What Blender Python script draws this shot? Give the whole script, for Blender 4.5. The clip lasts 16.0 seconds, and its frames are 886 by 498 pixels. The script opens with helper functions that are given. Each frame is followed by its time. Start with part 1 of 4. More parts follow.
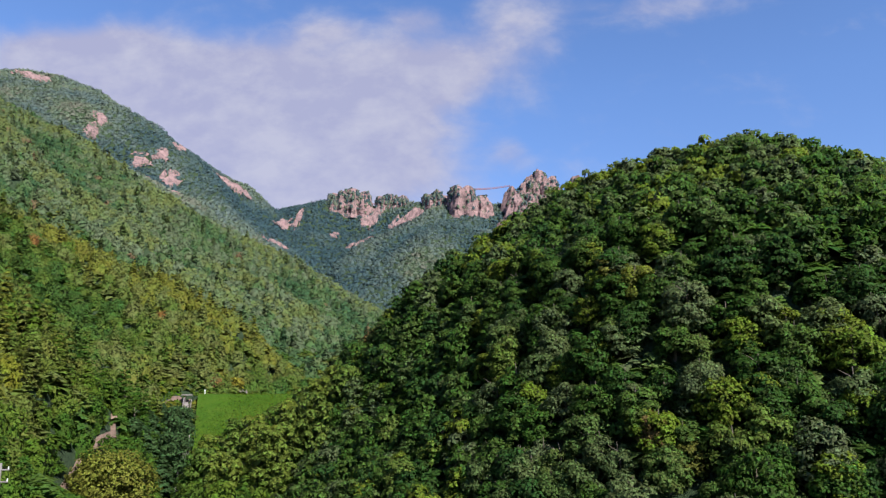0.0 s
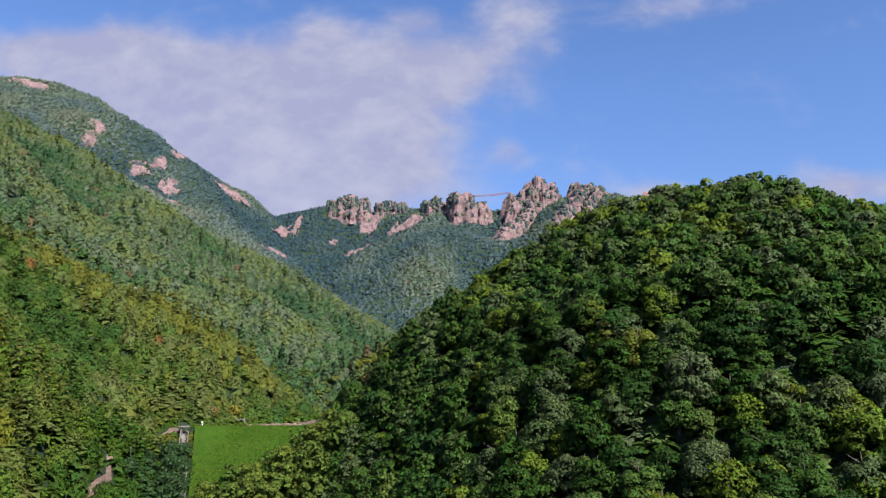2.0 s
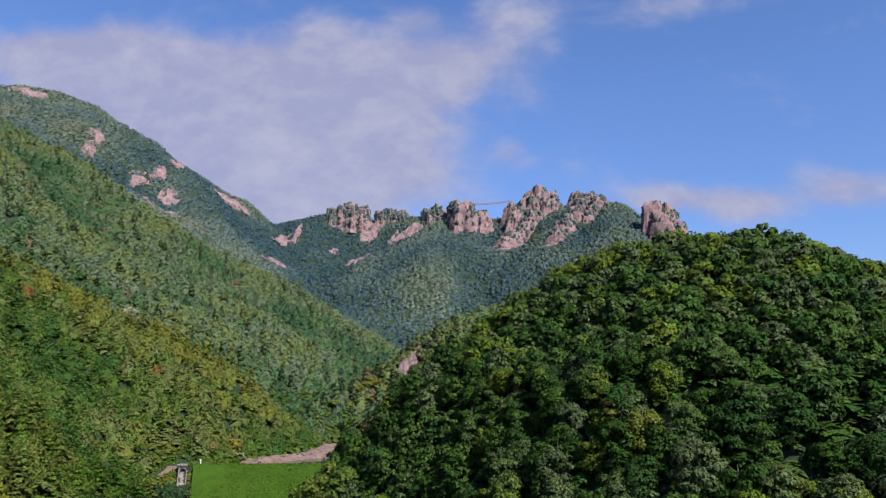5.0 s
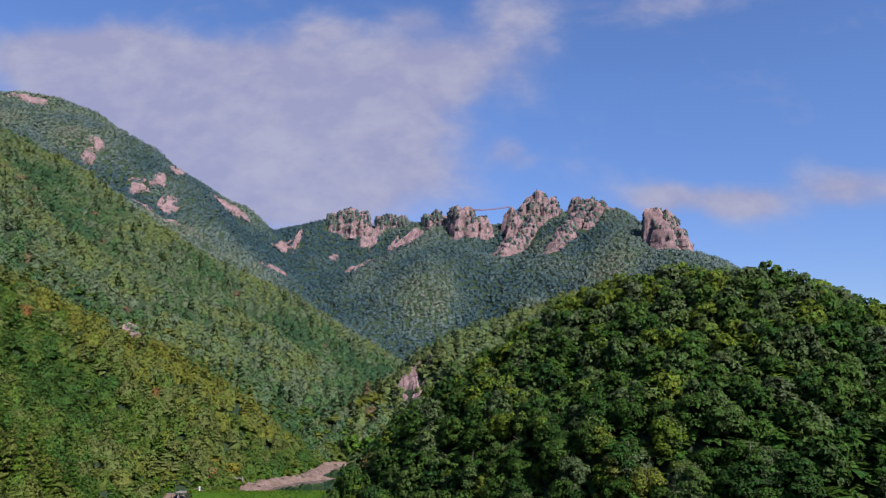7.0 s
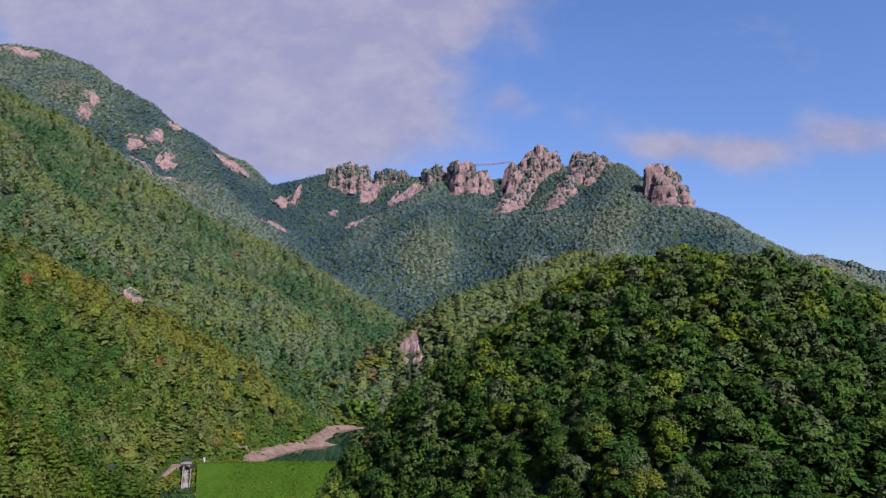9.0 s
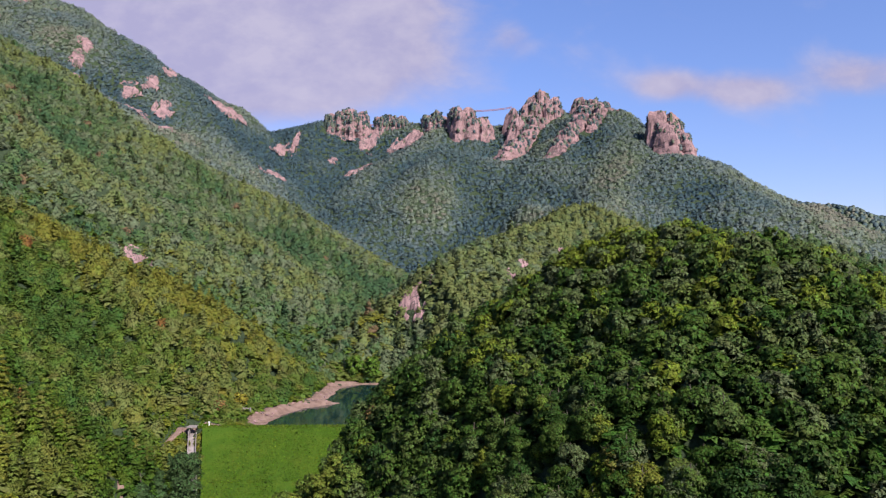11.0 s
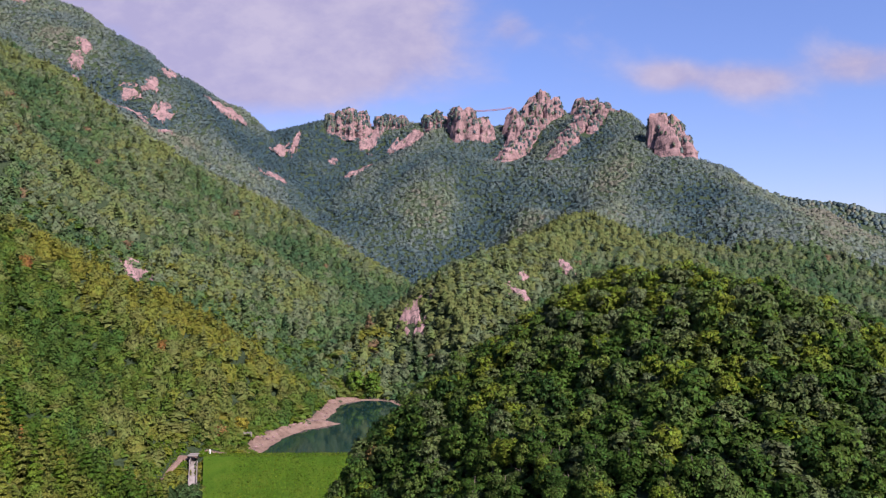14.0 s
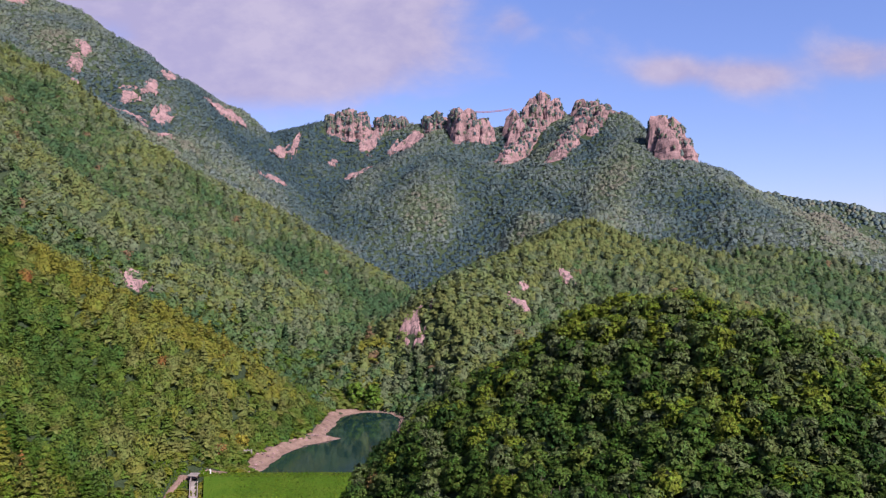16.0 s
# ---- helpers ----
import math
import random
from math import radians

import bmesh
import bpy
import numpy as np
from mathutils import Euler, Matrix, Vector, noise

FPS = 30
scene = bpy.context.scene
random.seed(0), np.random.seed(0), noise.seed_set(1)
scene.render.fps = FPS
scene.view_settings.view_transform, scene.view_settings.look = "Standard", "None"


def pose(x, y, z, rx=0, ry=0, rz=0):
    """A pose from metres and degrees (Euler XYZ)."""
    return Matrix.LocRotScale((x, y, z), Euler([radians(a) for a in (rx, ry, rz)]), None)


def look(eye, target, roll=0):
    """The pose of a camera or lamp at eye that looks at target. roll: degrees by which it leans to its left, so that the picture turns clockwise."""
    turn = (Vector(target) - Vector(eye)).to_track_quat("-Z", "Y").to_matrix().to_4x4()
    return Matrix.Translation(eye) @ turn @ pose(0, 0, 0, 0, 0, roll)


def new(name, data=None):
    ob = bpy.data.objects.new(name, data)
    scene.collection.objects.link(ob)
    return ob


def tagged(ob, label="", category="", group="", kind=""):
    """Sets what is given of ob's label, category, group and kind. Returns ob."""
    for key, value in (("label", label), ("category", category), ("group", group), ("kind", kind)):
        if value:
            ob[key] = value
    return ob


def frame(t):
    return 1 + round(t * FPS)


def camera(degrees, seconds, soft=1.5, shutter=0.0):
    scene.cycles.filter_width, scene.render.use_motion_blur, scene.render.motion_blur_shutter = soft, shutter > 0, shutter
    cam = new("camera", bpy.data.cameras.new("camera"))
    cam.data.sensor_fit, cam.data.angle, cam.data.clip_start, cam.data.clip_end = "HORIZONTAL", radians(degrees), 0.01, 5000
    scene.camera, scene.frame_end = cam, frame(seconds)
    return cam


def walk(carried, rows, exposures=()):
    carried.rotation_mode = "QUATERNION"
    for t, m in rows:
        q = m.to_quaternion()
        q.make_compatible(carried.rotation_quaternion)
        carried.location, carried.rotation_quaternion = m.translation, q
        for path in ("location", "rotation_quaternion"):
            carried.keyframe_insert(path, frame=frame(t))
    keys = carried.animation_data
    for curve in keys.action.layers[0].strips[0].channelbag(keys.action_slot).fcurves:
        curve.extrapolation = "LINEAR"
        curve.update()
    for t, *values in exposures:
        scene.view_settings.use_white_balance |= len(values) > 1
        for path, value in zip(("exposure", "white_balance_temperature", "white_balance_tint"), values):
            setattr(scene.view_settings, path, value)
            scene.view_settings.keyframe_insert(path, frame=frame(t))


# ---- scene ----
cam = camera(62.4, 16.0, soft=1.2)
METRES, EYE, TILT, LEAN, TURN = 60.0, 30.0, 11.0, 0.0, 0.0
ROWS = [
    (0.0, 0.0, 0.0, 0.0, 0.0, 0.0, 0.0),
    (0.5, 0.0017, 0.0117, 0.0581, -0.03, -0.04, 0.07),
    (1.0, 0.0013, 0.0201, 0.0978, -0.05, -0.03, 0.08),
    (1.5, 0.0013, 0.0251, 0.1203, -0.05, -0.04, 0.09),
    (2.0, 0.0011, 0.0302, 0.1447, -0.06, -0.03, 0.09),
    (2.5, 0.0011, 0.0356, 0.1711, -0.06, -0.04, 0.1),
    (3.0, 0.0009, 0.0408, 0.1986, -0.06, -0.03, 0.1),
    (3.5, 0.001, 0.0463, 0.2276, -0.05, -0.03, 0.1),
    (4.0, 0.0008, 0.0522, 0.2574, -0.04, -0.03, 0.09),
    (6.5, -0.0006, 0.0812, 0.4111, -0.02, -0.08, 0.13),
    (7.0, -0.0008, 0.087, 0.4422, -0.02, -0.08, 0.12),
    (7.5, -0.0016, 0.0929, 0.473, -0.01, -0.09, 0.12),
    (8.0, -0.0015, 0.0992, 0.5035, -0.0, -0.11, 0.11),
    (8.5, -0.003, 0.1033, 0.5323, -0.02, -0.89, 0.11),
    (9.0, -0.0035, 0.1086, 0.5612, -0.02, -4.05, 0.18),
    (11.5, -0.004, 0.1385, 0.7127, -0.02, -8.75, 0.27),
    (12.0, -0.0044, 0.1441, 0.7425, -0.02, -8.88, 0.26),
    (12.5, -0.0046, 0.1508, 0.7723, -0.01, -9.01, 0.26),
    (13.0, -0.0044, 0.1564, 0.8025, -0.01, -9.13, 0.26),
    (13.5, -0.0048, 0.1619, 0.8325, 0.0, -9.24, 0.25),
    (14.0, -0.0051, 0.1677, 0.8625, -0.0, -9.35, 0.25),
    (14.5, -0.0051, 0.1736, 0.8922, 0.01, -9.45, 0.25),
    (15.0, -0.0046, 0.1799, 0.9217, 0.02, -9.53, 0.26),
    (15.5, -0.0056, 0.185, 0.9516, -0.0, -9.64, 0.25),
    (16.0, -0.0051, 0.1911, 0.9813, 0.0, -9.72, 0.25),
]
walk(cam, [(t, pose(0, 0, EYE, TILT, LEAN, TURN) @ pose(METRES * x, METRES * y, METRES * z, 90 + pitch, roll, yaw)) for t, x, y, z, yaw, pitch, roll in ROWS],
     [(0.0, 1.11, 5870, 6), (5.0, 0.88, 5670, 9), (8.0, 0.75, 5670, 12), (9.5, 0.84, 5820, 15), (11.5, 1.09, 6080, 20), (16.0, 1.07, 6080, 26)])

# ---- light ----
SUN = Vector((0.44, -0.60, 0.67)).normalized()
world = bpy.data.worlds.new("world")
scene.world = world
world.use_nodes = True


def node(tree, kind, links=()):
    n = tree.nodes.new(kind)
    for key, value in dict(links).items():
        if isinstance(value, bpy.types.NodeSocket):
            tree.links.new(value, n.inputs[key])
        else:
            n.inputs[key].default_value = value
    return n


def calc(tree, op, a, b=None, c=None, clamp=False):
    n = tree.nodes.new("ShaderNodeMath")
    n.operation, n.use_clamp = op, clamp
    for k, v in enumerate((a, b, c)):
        if v is None:
            continue
        if isinstance(v, bpy.types.NodeSocket):
            tree.links.new(v, n.inputs[k])
        else:
            n.inputs[k].default_value = v
    return n.outputs[0]


def blend(tree, fac, a, b, mode="MIX"):
    n = tree.nodes.new("ShaderNodeMix")
    n.data_type, n.blend_type = "RGBA", mode
    for k, v in ((0, fac), (6, a), (7, b)):
        if isinstance(v, bpy.types.NodeSocket):
            tree.links.new(v, n.inputs[k])
        else:
            n.inputs[k].default_value = v if k == 0 else (*v, 1)
    return n.outputs[2]


def ramp(tree, fac, stops, mode="LINEAR"):
    n = tree.nodes.new("ShaderNodeValToRGB")
    tree.links.new(fac, n.inputs[0])
    n.color_ramp.interpolation = mode
    els = n.color_ramp.elements
    while len(els) < len(stops):
        els.new(0.5)
    for e, (p, c) in zip(els, stops):
        e.position, e.color = p, (*c, 1)
    return n.outputs[0]


# cloud banks: across, up (tangents of the bearing), half width, half height, weight
CLOUDS = [
    (-0.591, 0.487, 0.079, 0.035, 1.0), (-0.472, 0.5, 0.062, 0.034, 0.75), (-0.397, 0.438, 0.14, 0.052, 0.8), (-0.242, 0.464, 0.107, 0.053, 0.75), (-0.516, 0.395, 0.098, 0.051, 0.75),
    (-0.311, 0.36, 0.154, 0.063, 0.8), (-0.132, 0.36, 0.122, 0.059, 0.75), (-0.165, 0.522, 0.046, 0.02, 0.5), (-0.13, 0.289, 0.136, 0.049, 0.8), (-0.306, 0.272, 0.12, 0.057, 0.9),
    (-0.027, 0.464, 0.066, 0.044, 1.15), (-0.04, 0.543, 0.034, 0.02, 0.7), (-0.1, 0.407, 0.074, 0.043, 0.5), (0.102, 0.509, 0.062, 0.071, 0.65), (0.309, 0.561, 0.109, 0.022, 0.55),
    (0.099, 0.33, 0.023, 0.02, 0.45), (0.322, 0.355, 0.045, 0.034, 0.32), (0.313, 0.266, 0.048, 0.018, 1.0), (0.424, 0.257, 0.048, 0.02, 1.05), (0.573, 0.279, 0.064, 0.026, 0.95),
]
nt = world.node_tree
nt.nodes.clear()
sky = node(nt, "ShaderNodeTexSky")
sky.sky_type, sky.sun_disc, sky.sun_elevation, sky.sun_rotation = "NISHITA", False, math.asin(SUN.z), math.atan2(SUN.x, SUN.y)
sky.altitude, sky.air_density, sky.dust_density, sky.ozone_density = 300, 1.0, 0.3, 2.0
way = node(nt, "ShaderNodeTexCoord").outputs["Generated"]
split = node(nt, "ShaderNodeSeparateXYZ", {0: way})
ahead = calc(nt, "MAXIMUM", split.outputs[1], 0.05)
across, up = calc(nt, "DIVIDE", split.outputs[0], ahead), calc(nt, "DIVIDE", split.outputs[2], ahead)
plane = node(nt, "ShaderNodeCombineXYZ", {0: across, 1: calc(nt, "MULTIPLY", up, 1.5), 2: 0.0}).outputs[0]
puff = node(nt, "ShaderNodeTexNoise", {"Vector": plane, "Scale": 7.0, "Detail": 7.0, "Roughness": 0.52, "Distortion": 0.4}).outputs[0]
bank = None
for cx, cy, wx, wy, amount in CLOUDS:
    ex = calc(nt, "DIVIDE", calc(nt, "SUBTRACT", across, cx), wx)
    ey = calc(nt, "DIVIDE", calc(nt, "SUBTRACT", up, cy), wy)
    r2 = calc(nt, "ADD", calc(nt, "MULTIPLY", ex, ex), calc(nt, "MULTIPLY", ey, ey))
    g = calc(nt, "MULTIPLY", calc(nt, "EXPONENT", calc(nt, "MULTIPLY", r2, -0.6)), amount)
    bank = g if bank is None else calc(nt, "ADD", bank, g)
wisp = node(nt, "ShaderNodeTexNoise", {"Vector": plane, "Scale": 27.0, "Detail": 7.0, "Roughness": 0.6}).outputs[0]
cover = calc(nt, "ADD", bank, calc(nt, "MULTIPLY", calc(nt, "SUBTRACT", puff, 0.5), 1.45))
cover = calc(nt, "ADD", cover, calc(nt, "MULTIPLY", calc(nt, "SUBTRACT", wisp, 0.5), 0.3))
ease = node(nt, "ShaderNodeMapRange", {0: cover, 1: 0.08, 2: 1.0})
ease.interpolation_type = "SMOOTHSTEP"
front = calc(nt, "GREATER_THAN", split.outputs[1], 0.06)
cover = calc(nt, "MULTIPLY", calc(nt, "MULTIPLY", ease.outputs[0], front), 0.9)
low = node(nt, "ShaderNodeMapRange", {0: split.outputs[2], 1: 0.02, 2: 0.38}).outputs[0]
tinted = blend(nt, 1.0, sky.outputs[0], blend(nt, low, (1.0, 0.97, 1.2), (1.26, 1.3, 1.58)), "MULTIPLY")
bright = node(nt, "ShaderNodeMapRange", {0: calc(nt, "MULTIPLY_ADD", wisp, 0.5, puff), 1: 0.66, 2: 0.92}).outputs[0]
clouded = blend(nt, cover, tinted, blend(nt, bright, (4.1, 3.8, 4.95), (5.2, 4.75, 5.4)))
back = node(nt, "ShaderNodeBackground", {0: clouded, 1: 0.055})
nt.links.new(back.outputs[0], node(nt, "ShaderNodeOutputWorld").inputs[0])

sun = new("sun", bpy.data.lights.new("sun", "SUN"))
sun.data.energy, sun.data.angle, sun.data.color = 5.3, radians(0.6), (1.0, 0.91, 0.80)
sun.matrix_world = look(SUN * 500, (0, 0, 0))


# ---- materials ----
def material(name):
    m = bpy.data.materials.new(name)
    m.use_nodes = True
    t = m.node_tree
    return m, t, t.nodes["Principled BSDF"]


def foliage(name, stops, single, leafiness=0.3, vary=0.7, grain=3.0, relief=0.35, spots=0.6, boughs=0.0):
    """Leaves: one tone a tree, a second variation spray by spray, a third leaf by leaf, some light through the leaf."""
    m, t, p = material(name)
    if single:
        tone = node(t, "ShaderNodeObjectInfo").outputs["Random"]
    else:
        source = node(t, "ShaderNodeAttribute")
        source.attribute_name = "tone"
        tone = source.outputs["Fac"]
    dome = node(t, "ShaderNodeAttribute")
    dome.attribute_name = "dome"
    turned = node(t, "ShaderNodeVectorTransform", {0: dome.outputs["Vector"]})
    turned.vector_type, turned.convert_from, turned.convert_to = "NORMAL", "OBJECT", "WORLD"
    co = node(t, "ShaderNodeTexCoord").outputs["Object"]
    if boughs:
        lump = node(t, "ShaderNodeTexNoise", {"Vector": co, "Scale": boughs, "Detail": 1.0}).outputs[0]
        spray = node(t, "ShaderNodeMapRange", {0: lump, 1: 0.3, 2: 0.7}).outputs[0]
    else:
        spray = node(t, "ShaderNodeNewGeometry").outputs["Random Per Island"]
    leaf = node(t, "ShaderNodeTexNoise", {"Vector": co, "Scale": grain, "Detail": 2.0, "Roughness": 0.6}).outputs[0]
    spot = node(t, "ShaderNodeMapRange", {0: leaf, 1: 0.34, 2: 0.66, 3: 0.95 - spots, 4: 0.95 + spots}).outputs[0]
    value = calc(t, "MULTIPLY", calc(t, "MULTIPLY_ADD", spray, vary, 1 - vary / 2), spot)
    c = node(t, "ShaderNodeHueSaturation", {"Hue": calc(t, "MULTIPLY_ADD", spray, 0.04, 0.48), "Saturation": 1.0, "Value": value, "Color": ramp(t, tone, stops)}).outputs[0]
    t.links.new(c, p.inputs["Base Color"])
    p.inputs["Roughness"].default_value = 0.6
    p.inputs["Specular IOR Level"].default_value = 0.08
    bump = node(t, "ShaderNodeBump", {"Height": leaf, "Strength": 0.9, "Distance": relief, "Normal": turned.outputs[0]}).outputs[0]
    t.links.new(bump, p.inputs["Normal"])
    thin = node(t, "ShaderNodeBsdfTranslucent", {0: c})
    mixed = node(t, "ShaderNodeMixShader", {0: leafiness, 1: p.outputs[0], 2: thin.outputs[0]})
    t.links.new(mixed.outputs[0], t.nodes["Material Output"].inputs[0])
    return m


NEAR_TONES = [(0.0, (0.024, 0.054, 0.011)), (0.25, (0.035, 0.071, 0.009)), (0.5, (0.054, 0.091, 0.015)),
              (0.7, (0.075, 0.095, 0.041)), (0.88, (0.084, 0.124, 0.010)), (0.97, (0.105, 0.128, 0.014)), (1.0, (0.112, 0.078, 0.026))]
LEFT_TONES = [(0.0, (0.040, 0.078, 0.014)), (0.3, (0.072, 0.108, 0.015)), (0.55, (0.105, 0.120, 0.034)),
              (0.8, (0.119, 0.132, 0.018)), (0.96, (0.144, 0.120, 0.023)), (1.0, (0.160, 0.086, 0.024))]
# upper slope and spur leaves: LEFT_TONES shifted to blue, thin haze put into the colour
SPUR_HAZE_TONES = [(0.0, (0.037, 0.075, 0.031)), (0.3, (0.062, 0.101, 0.033)), (0.55, (0.090, 0.113, 0.061)),
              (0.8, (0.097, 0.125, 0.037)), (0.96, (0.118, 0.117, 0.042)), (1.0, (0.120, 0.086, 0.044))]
# mountain and distant ridge leaves: the blue of distance haze is put into the colour
FAR_HAZE_TONES = [(0.0, (0.035, 0.063, 0.072)), (0.3, (0.060, 0.091, 0.087)), (0.55, (0.093, 0.119, 0.106)), (0.8, (0.107, 0.136, 0.087)), (1.0, (0.133, 0.135, 0.101))]
leaf_single = foliage("broadleaf_leaves", NEAR_TONES, True, 0.3, 0.7, 3.6, 0.25)
leaf_near = foliage("hill_leaves", NEAR_TONES, False, 0.3, 0.6, 3.0, 0.3)
VALLEY_TONES = [(0.0, (0.042, 0.081, 0.009)), (0.3, (0.072, 0.112, 0.010)), (0.55, (0.109, 0.124, 0.029)),
                (0.8, (0.126, 0.139, 0.013)), (0.96, (0.156, 0.130, 0.018)), (1.0, (0.190, 0.095, 0.030))]
leaf_valley = foliage("valley_leaves", VALLEY_TONES, False, 0.3, 0.45, 2.6, 0.45, 0.45, 0.5)
leaf_left = foliage("slope_leaves", LEFT_TONES, False, 0.25, 0.3, 2.0, 0.35, 0.3, 0.4)
leaf_spur = foliage("hazed_spur_leaves", SPUR_HAZE_TONES, False, 0.2, 0.25, 1.4, 0.3, 0.2, 0.3)
leaf_far = foliage("hazed_mountain_leaves", FAR_HAZE_TONES, False, 0.15, 0.12, 0.8, 0.2, 0.1, 0.2)


def earthy(name, stops, scale, bump=0.4, rough=0.9, detail=8.0, vertical=1.0):
    m, t, p = material(name)
    co = node(t, "ShaderNodeTexCoord").outputs["Object"]
    co = node(t, "ShaderNodeMapping", {0: co, "Scale": (1, 1, vertical)}).outputs[0]
    big = node(t, "ShaderNodeTexNoise", {"Vector": co, "Scale": scale, "Detail": detail, "Roughness": 0.65})
    small = node(t, "ShaderNodeTexNoise", {"Vector": co, "Scale": scale * 9, "Detail": 4.0})
    f = calc(t, "ADD", calc(t, "MULTIPLY", big.outputs[0], 0.7), calc(t, "MULTIPLY", small.outputs[0], 0.3))
    t.links.new(ramp(t, f, stops), p.inputs["Base Color"])
    p.inputs["Roughness"].default_value = rough
    p.inputs["Specular IOR Level"].default_value = 0.15
    b = node(t, "ShaderNodeBump", {"Height": f, "Strength": bump, "Distance": 1.0})
    t.links.new(b.outputs[0], p.inputs["Normal"])
    return m


floor_mat = earthy("forest_floor", [(0.3, (0.016, 0.026, 0.012)), (0.46, (0.024, 0.038, 0.017)), (0.56, (0.032, 0.05, 0.022)), (0.7, (0.048, 0.062, 0.03))], 1.1, 1.0)
rock_mat = earthy("granite", [(0.30, (0.075, 0.051, 0.05)), (0.42, (0.155, 0.097, 0.093)), (0.55, (0.22, 0.139, 0.133)), (0.72, (0.28, 0.188, 0.18))], 0.13, 1.0, vertical=0.6)
t = rock_mat.node_tree
p = t.nodes["Principled BSDF"]
plain = p.inputs["Base Color"].links[0].from_socket
co = node(t, "ShaderNodeMapping", {0: node(t, "ShaderNodeTexCoord").outputs["Object"], "Scale": (1.0, 1.0, 0.3)}).outputs[0]
seam = node(t, "ShaderNodeTexNoise", {"Vector": co, "Scale": 0.16, "Detail": 4.0, "Roughness": 0.6, "Distortion": 0.6}).outputs[0]
seam = calc(t, "MULTIPLY", calc(t, "ABSOLUTE", calc(t, "SUBTRACT", seam, 0.5)), 30.0, clamp=True)
moss = node(t, "ShaderNodeTexNoise", {"Vector": co, "Scale": 0.12, "Detail": 5.0, "Roughness": 0.7}).outputs[0]
moss = calc(t, "MULTIPLY", calc(t, "SUBTRACT", moss, 0.61), 14.0, clamp=True)
cracked = blend(t, seam, (0.06, 0.05, 0.046), plain)
t.links.new(blend(t, moss, cracked, (0.045, 0.06, 0.03)), p.inputs["Base Color"])
sand_mat = earthy("bare_shore", [(0.32, (0.07, 0.045, 0.033)), (0.45, (0.14, 0.092, 0.07)), (0.58, (0.19, 0.13, 0.10)), (0.72, (0.25, 0.185, 0.15))], 0.35, 1.0)
grass_mat = earthy("dam_turf", [(0.3, (0.022, 0.052, 0.002)), (0.45, (0.03, 0.068, 0.002)), (0.55, (0.038, 0.074, 0.003)), (0.7, (0.055, 0.082, 0.006))], 0.3, 1.0)
concrete_mat = earthy("old_concrete", [(0.3, (0.09, 0.078, 0.07)), (0.5, (0.17, 0.148, 0.135)), (0.75, (0.27, 0.245, 0.23))], 0.5, 0.2)
water_mat, t, p = material("reservoir_water")
p.inputs["Base Color"].default_value = (0.006, 0.02, 0.018, 1)
p.inputs["Roughness"].default_value = 0.03
ripple = node(t, "ShaderNodeTexNoise", {"Vector": node(t, "ShaderNodeTexCoord").outputs["Object"], "Scale": 1.2, "Detail": 3.0})
t.links.new(node(t, "ShaderNodeBump", {"Height": ripple.outputs[0], "Strength": 0.03, "Distance": 0.3}).outputs[0], p.inputs["Normal"])


# ---- lie of the land ----
def lattice(ix, iy, seed):
    h = (ix.astype(np.int64) * 374761393 + iy.astype(np.int64) * 668265263 + seed * 1442695041) & 0x7FFFFFFF
    h = ((h ^ (h >> 13)) * 1274126177) & 0x7FFFFFFF
    return ((h ^ (h >> 16)) & 0xFFFF) / 65535.0


def value_noise(x, y, seed):
    ix, iy = np.floor(x), np.floor(y)
    fx, fy = x - ix, y - iy
    fx, fy = fx * fx * (3 - 2 * fx), fy * fy * (3 - 2 * fy)
    a, b = lattice(ix, iy, seed), lattice(ix + 1, iy, seed)
    c, d = lattice(ix, iy + 1, seed), lattice(ix + 1, iy + 1, seed)
    return (a * (1 - fx) + b * fx) * (1 - fy) + (c * (1 - fx) + d * fx) * fy - 0.5


def fbm(x, y, size, seed, octaves=4):
    total = 0
    for k in range(octaves):
        total = total + value_noise(x / size * 2 ** k + 17.3 * k, y / size * 2 ** k - 9.1 * k, seed + k) / 2 ** k
    return total


# crests: x, y, height, steepness of the flanks
NEAR_HILL = [(160, -200, 40, .4), (140, 0, 30, .4), (110, 95, 33, .35), (92, 110, 36.5, .35), (76, 126, 56.5, .45), (69, 134, 67.0, .58), (61, 142, 75.8, .62), (52, 160, 79.4, .66),
             (42, 171, 79, .72), (25, 178, 65.5, .78), (5, 205, 38, .85), (-8, 235, 24, .8)]
LEFT_SPUR = [(-403, 660, 276, .6), (-356, 640, 265, .6), (-296, 600, 226, .6), (-254, 560, 194, .6), (-224, 540, 172, .6), (-197, 535, 158, .62), (-168, 535, 147, .62),
             (-139, 535, 135, .62), (-117, 530, 122, .62), (-92, 525, 101, .62), (-66, 515, 83, .6), (-46, 510, 66, .6)]
LEFT_SLOPE = [(-300, -400, 130, .6), (-290, 0, 140, .62), (-300, 150, 165, .62), (-330, 300, 190, .70), (-370, 450, 240, .72), (-400, 628, 277, .62), (-440, 780, 330, .7)]
LEFT_SPUR_HIGH = [(-290, 395, 190, .66), (-183, 404, 125, .7), (-133, 440, 104, .7), (-108, 418, 92, .7), (-80, 380, 60, .66), (-62, 352, 42, .6)]
LEFT_SPUR_LOW = [(-300, 305, 178, .65), (-181, 297, 99, .66), (-120, 285, 73, .66), (-80, 276, 54, .66), (-62, 284, 40, .6)]
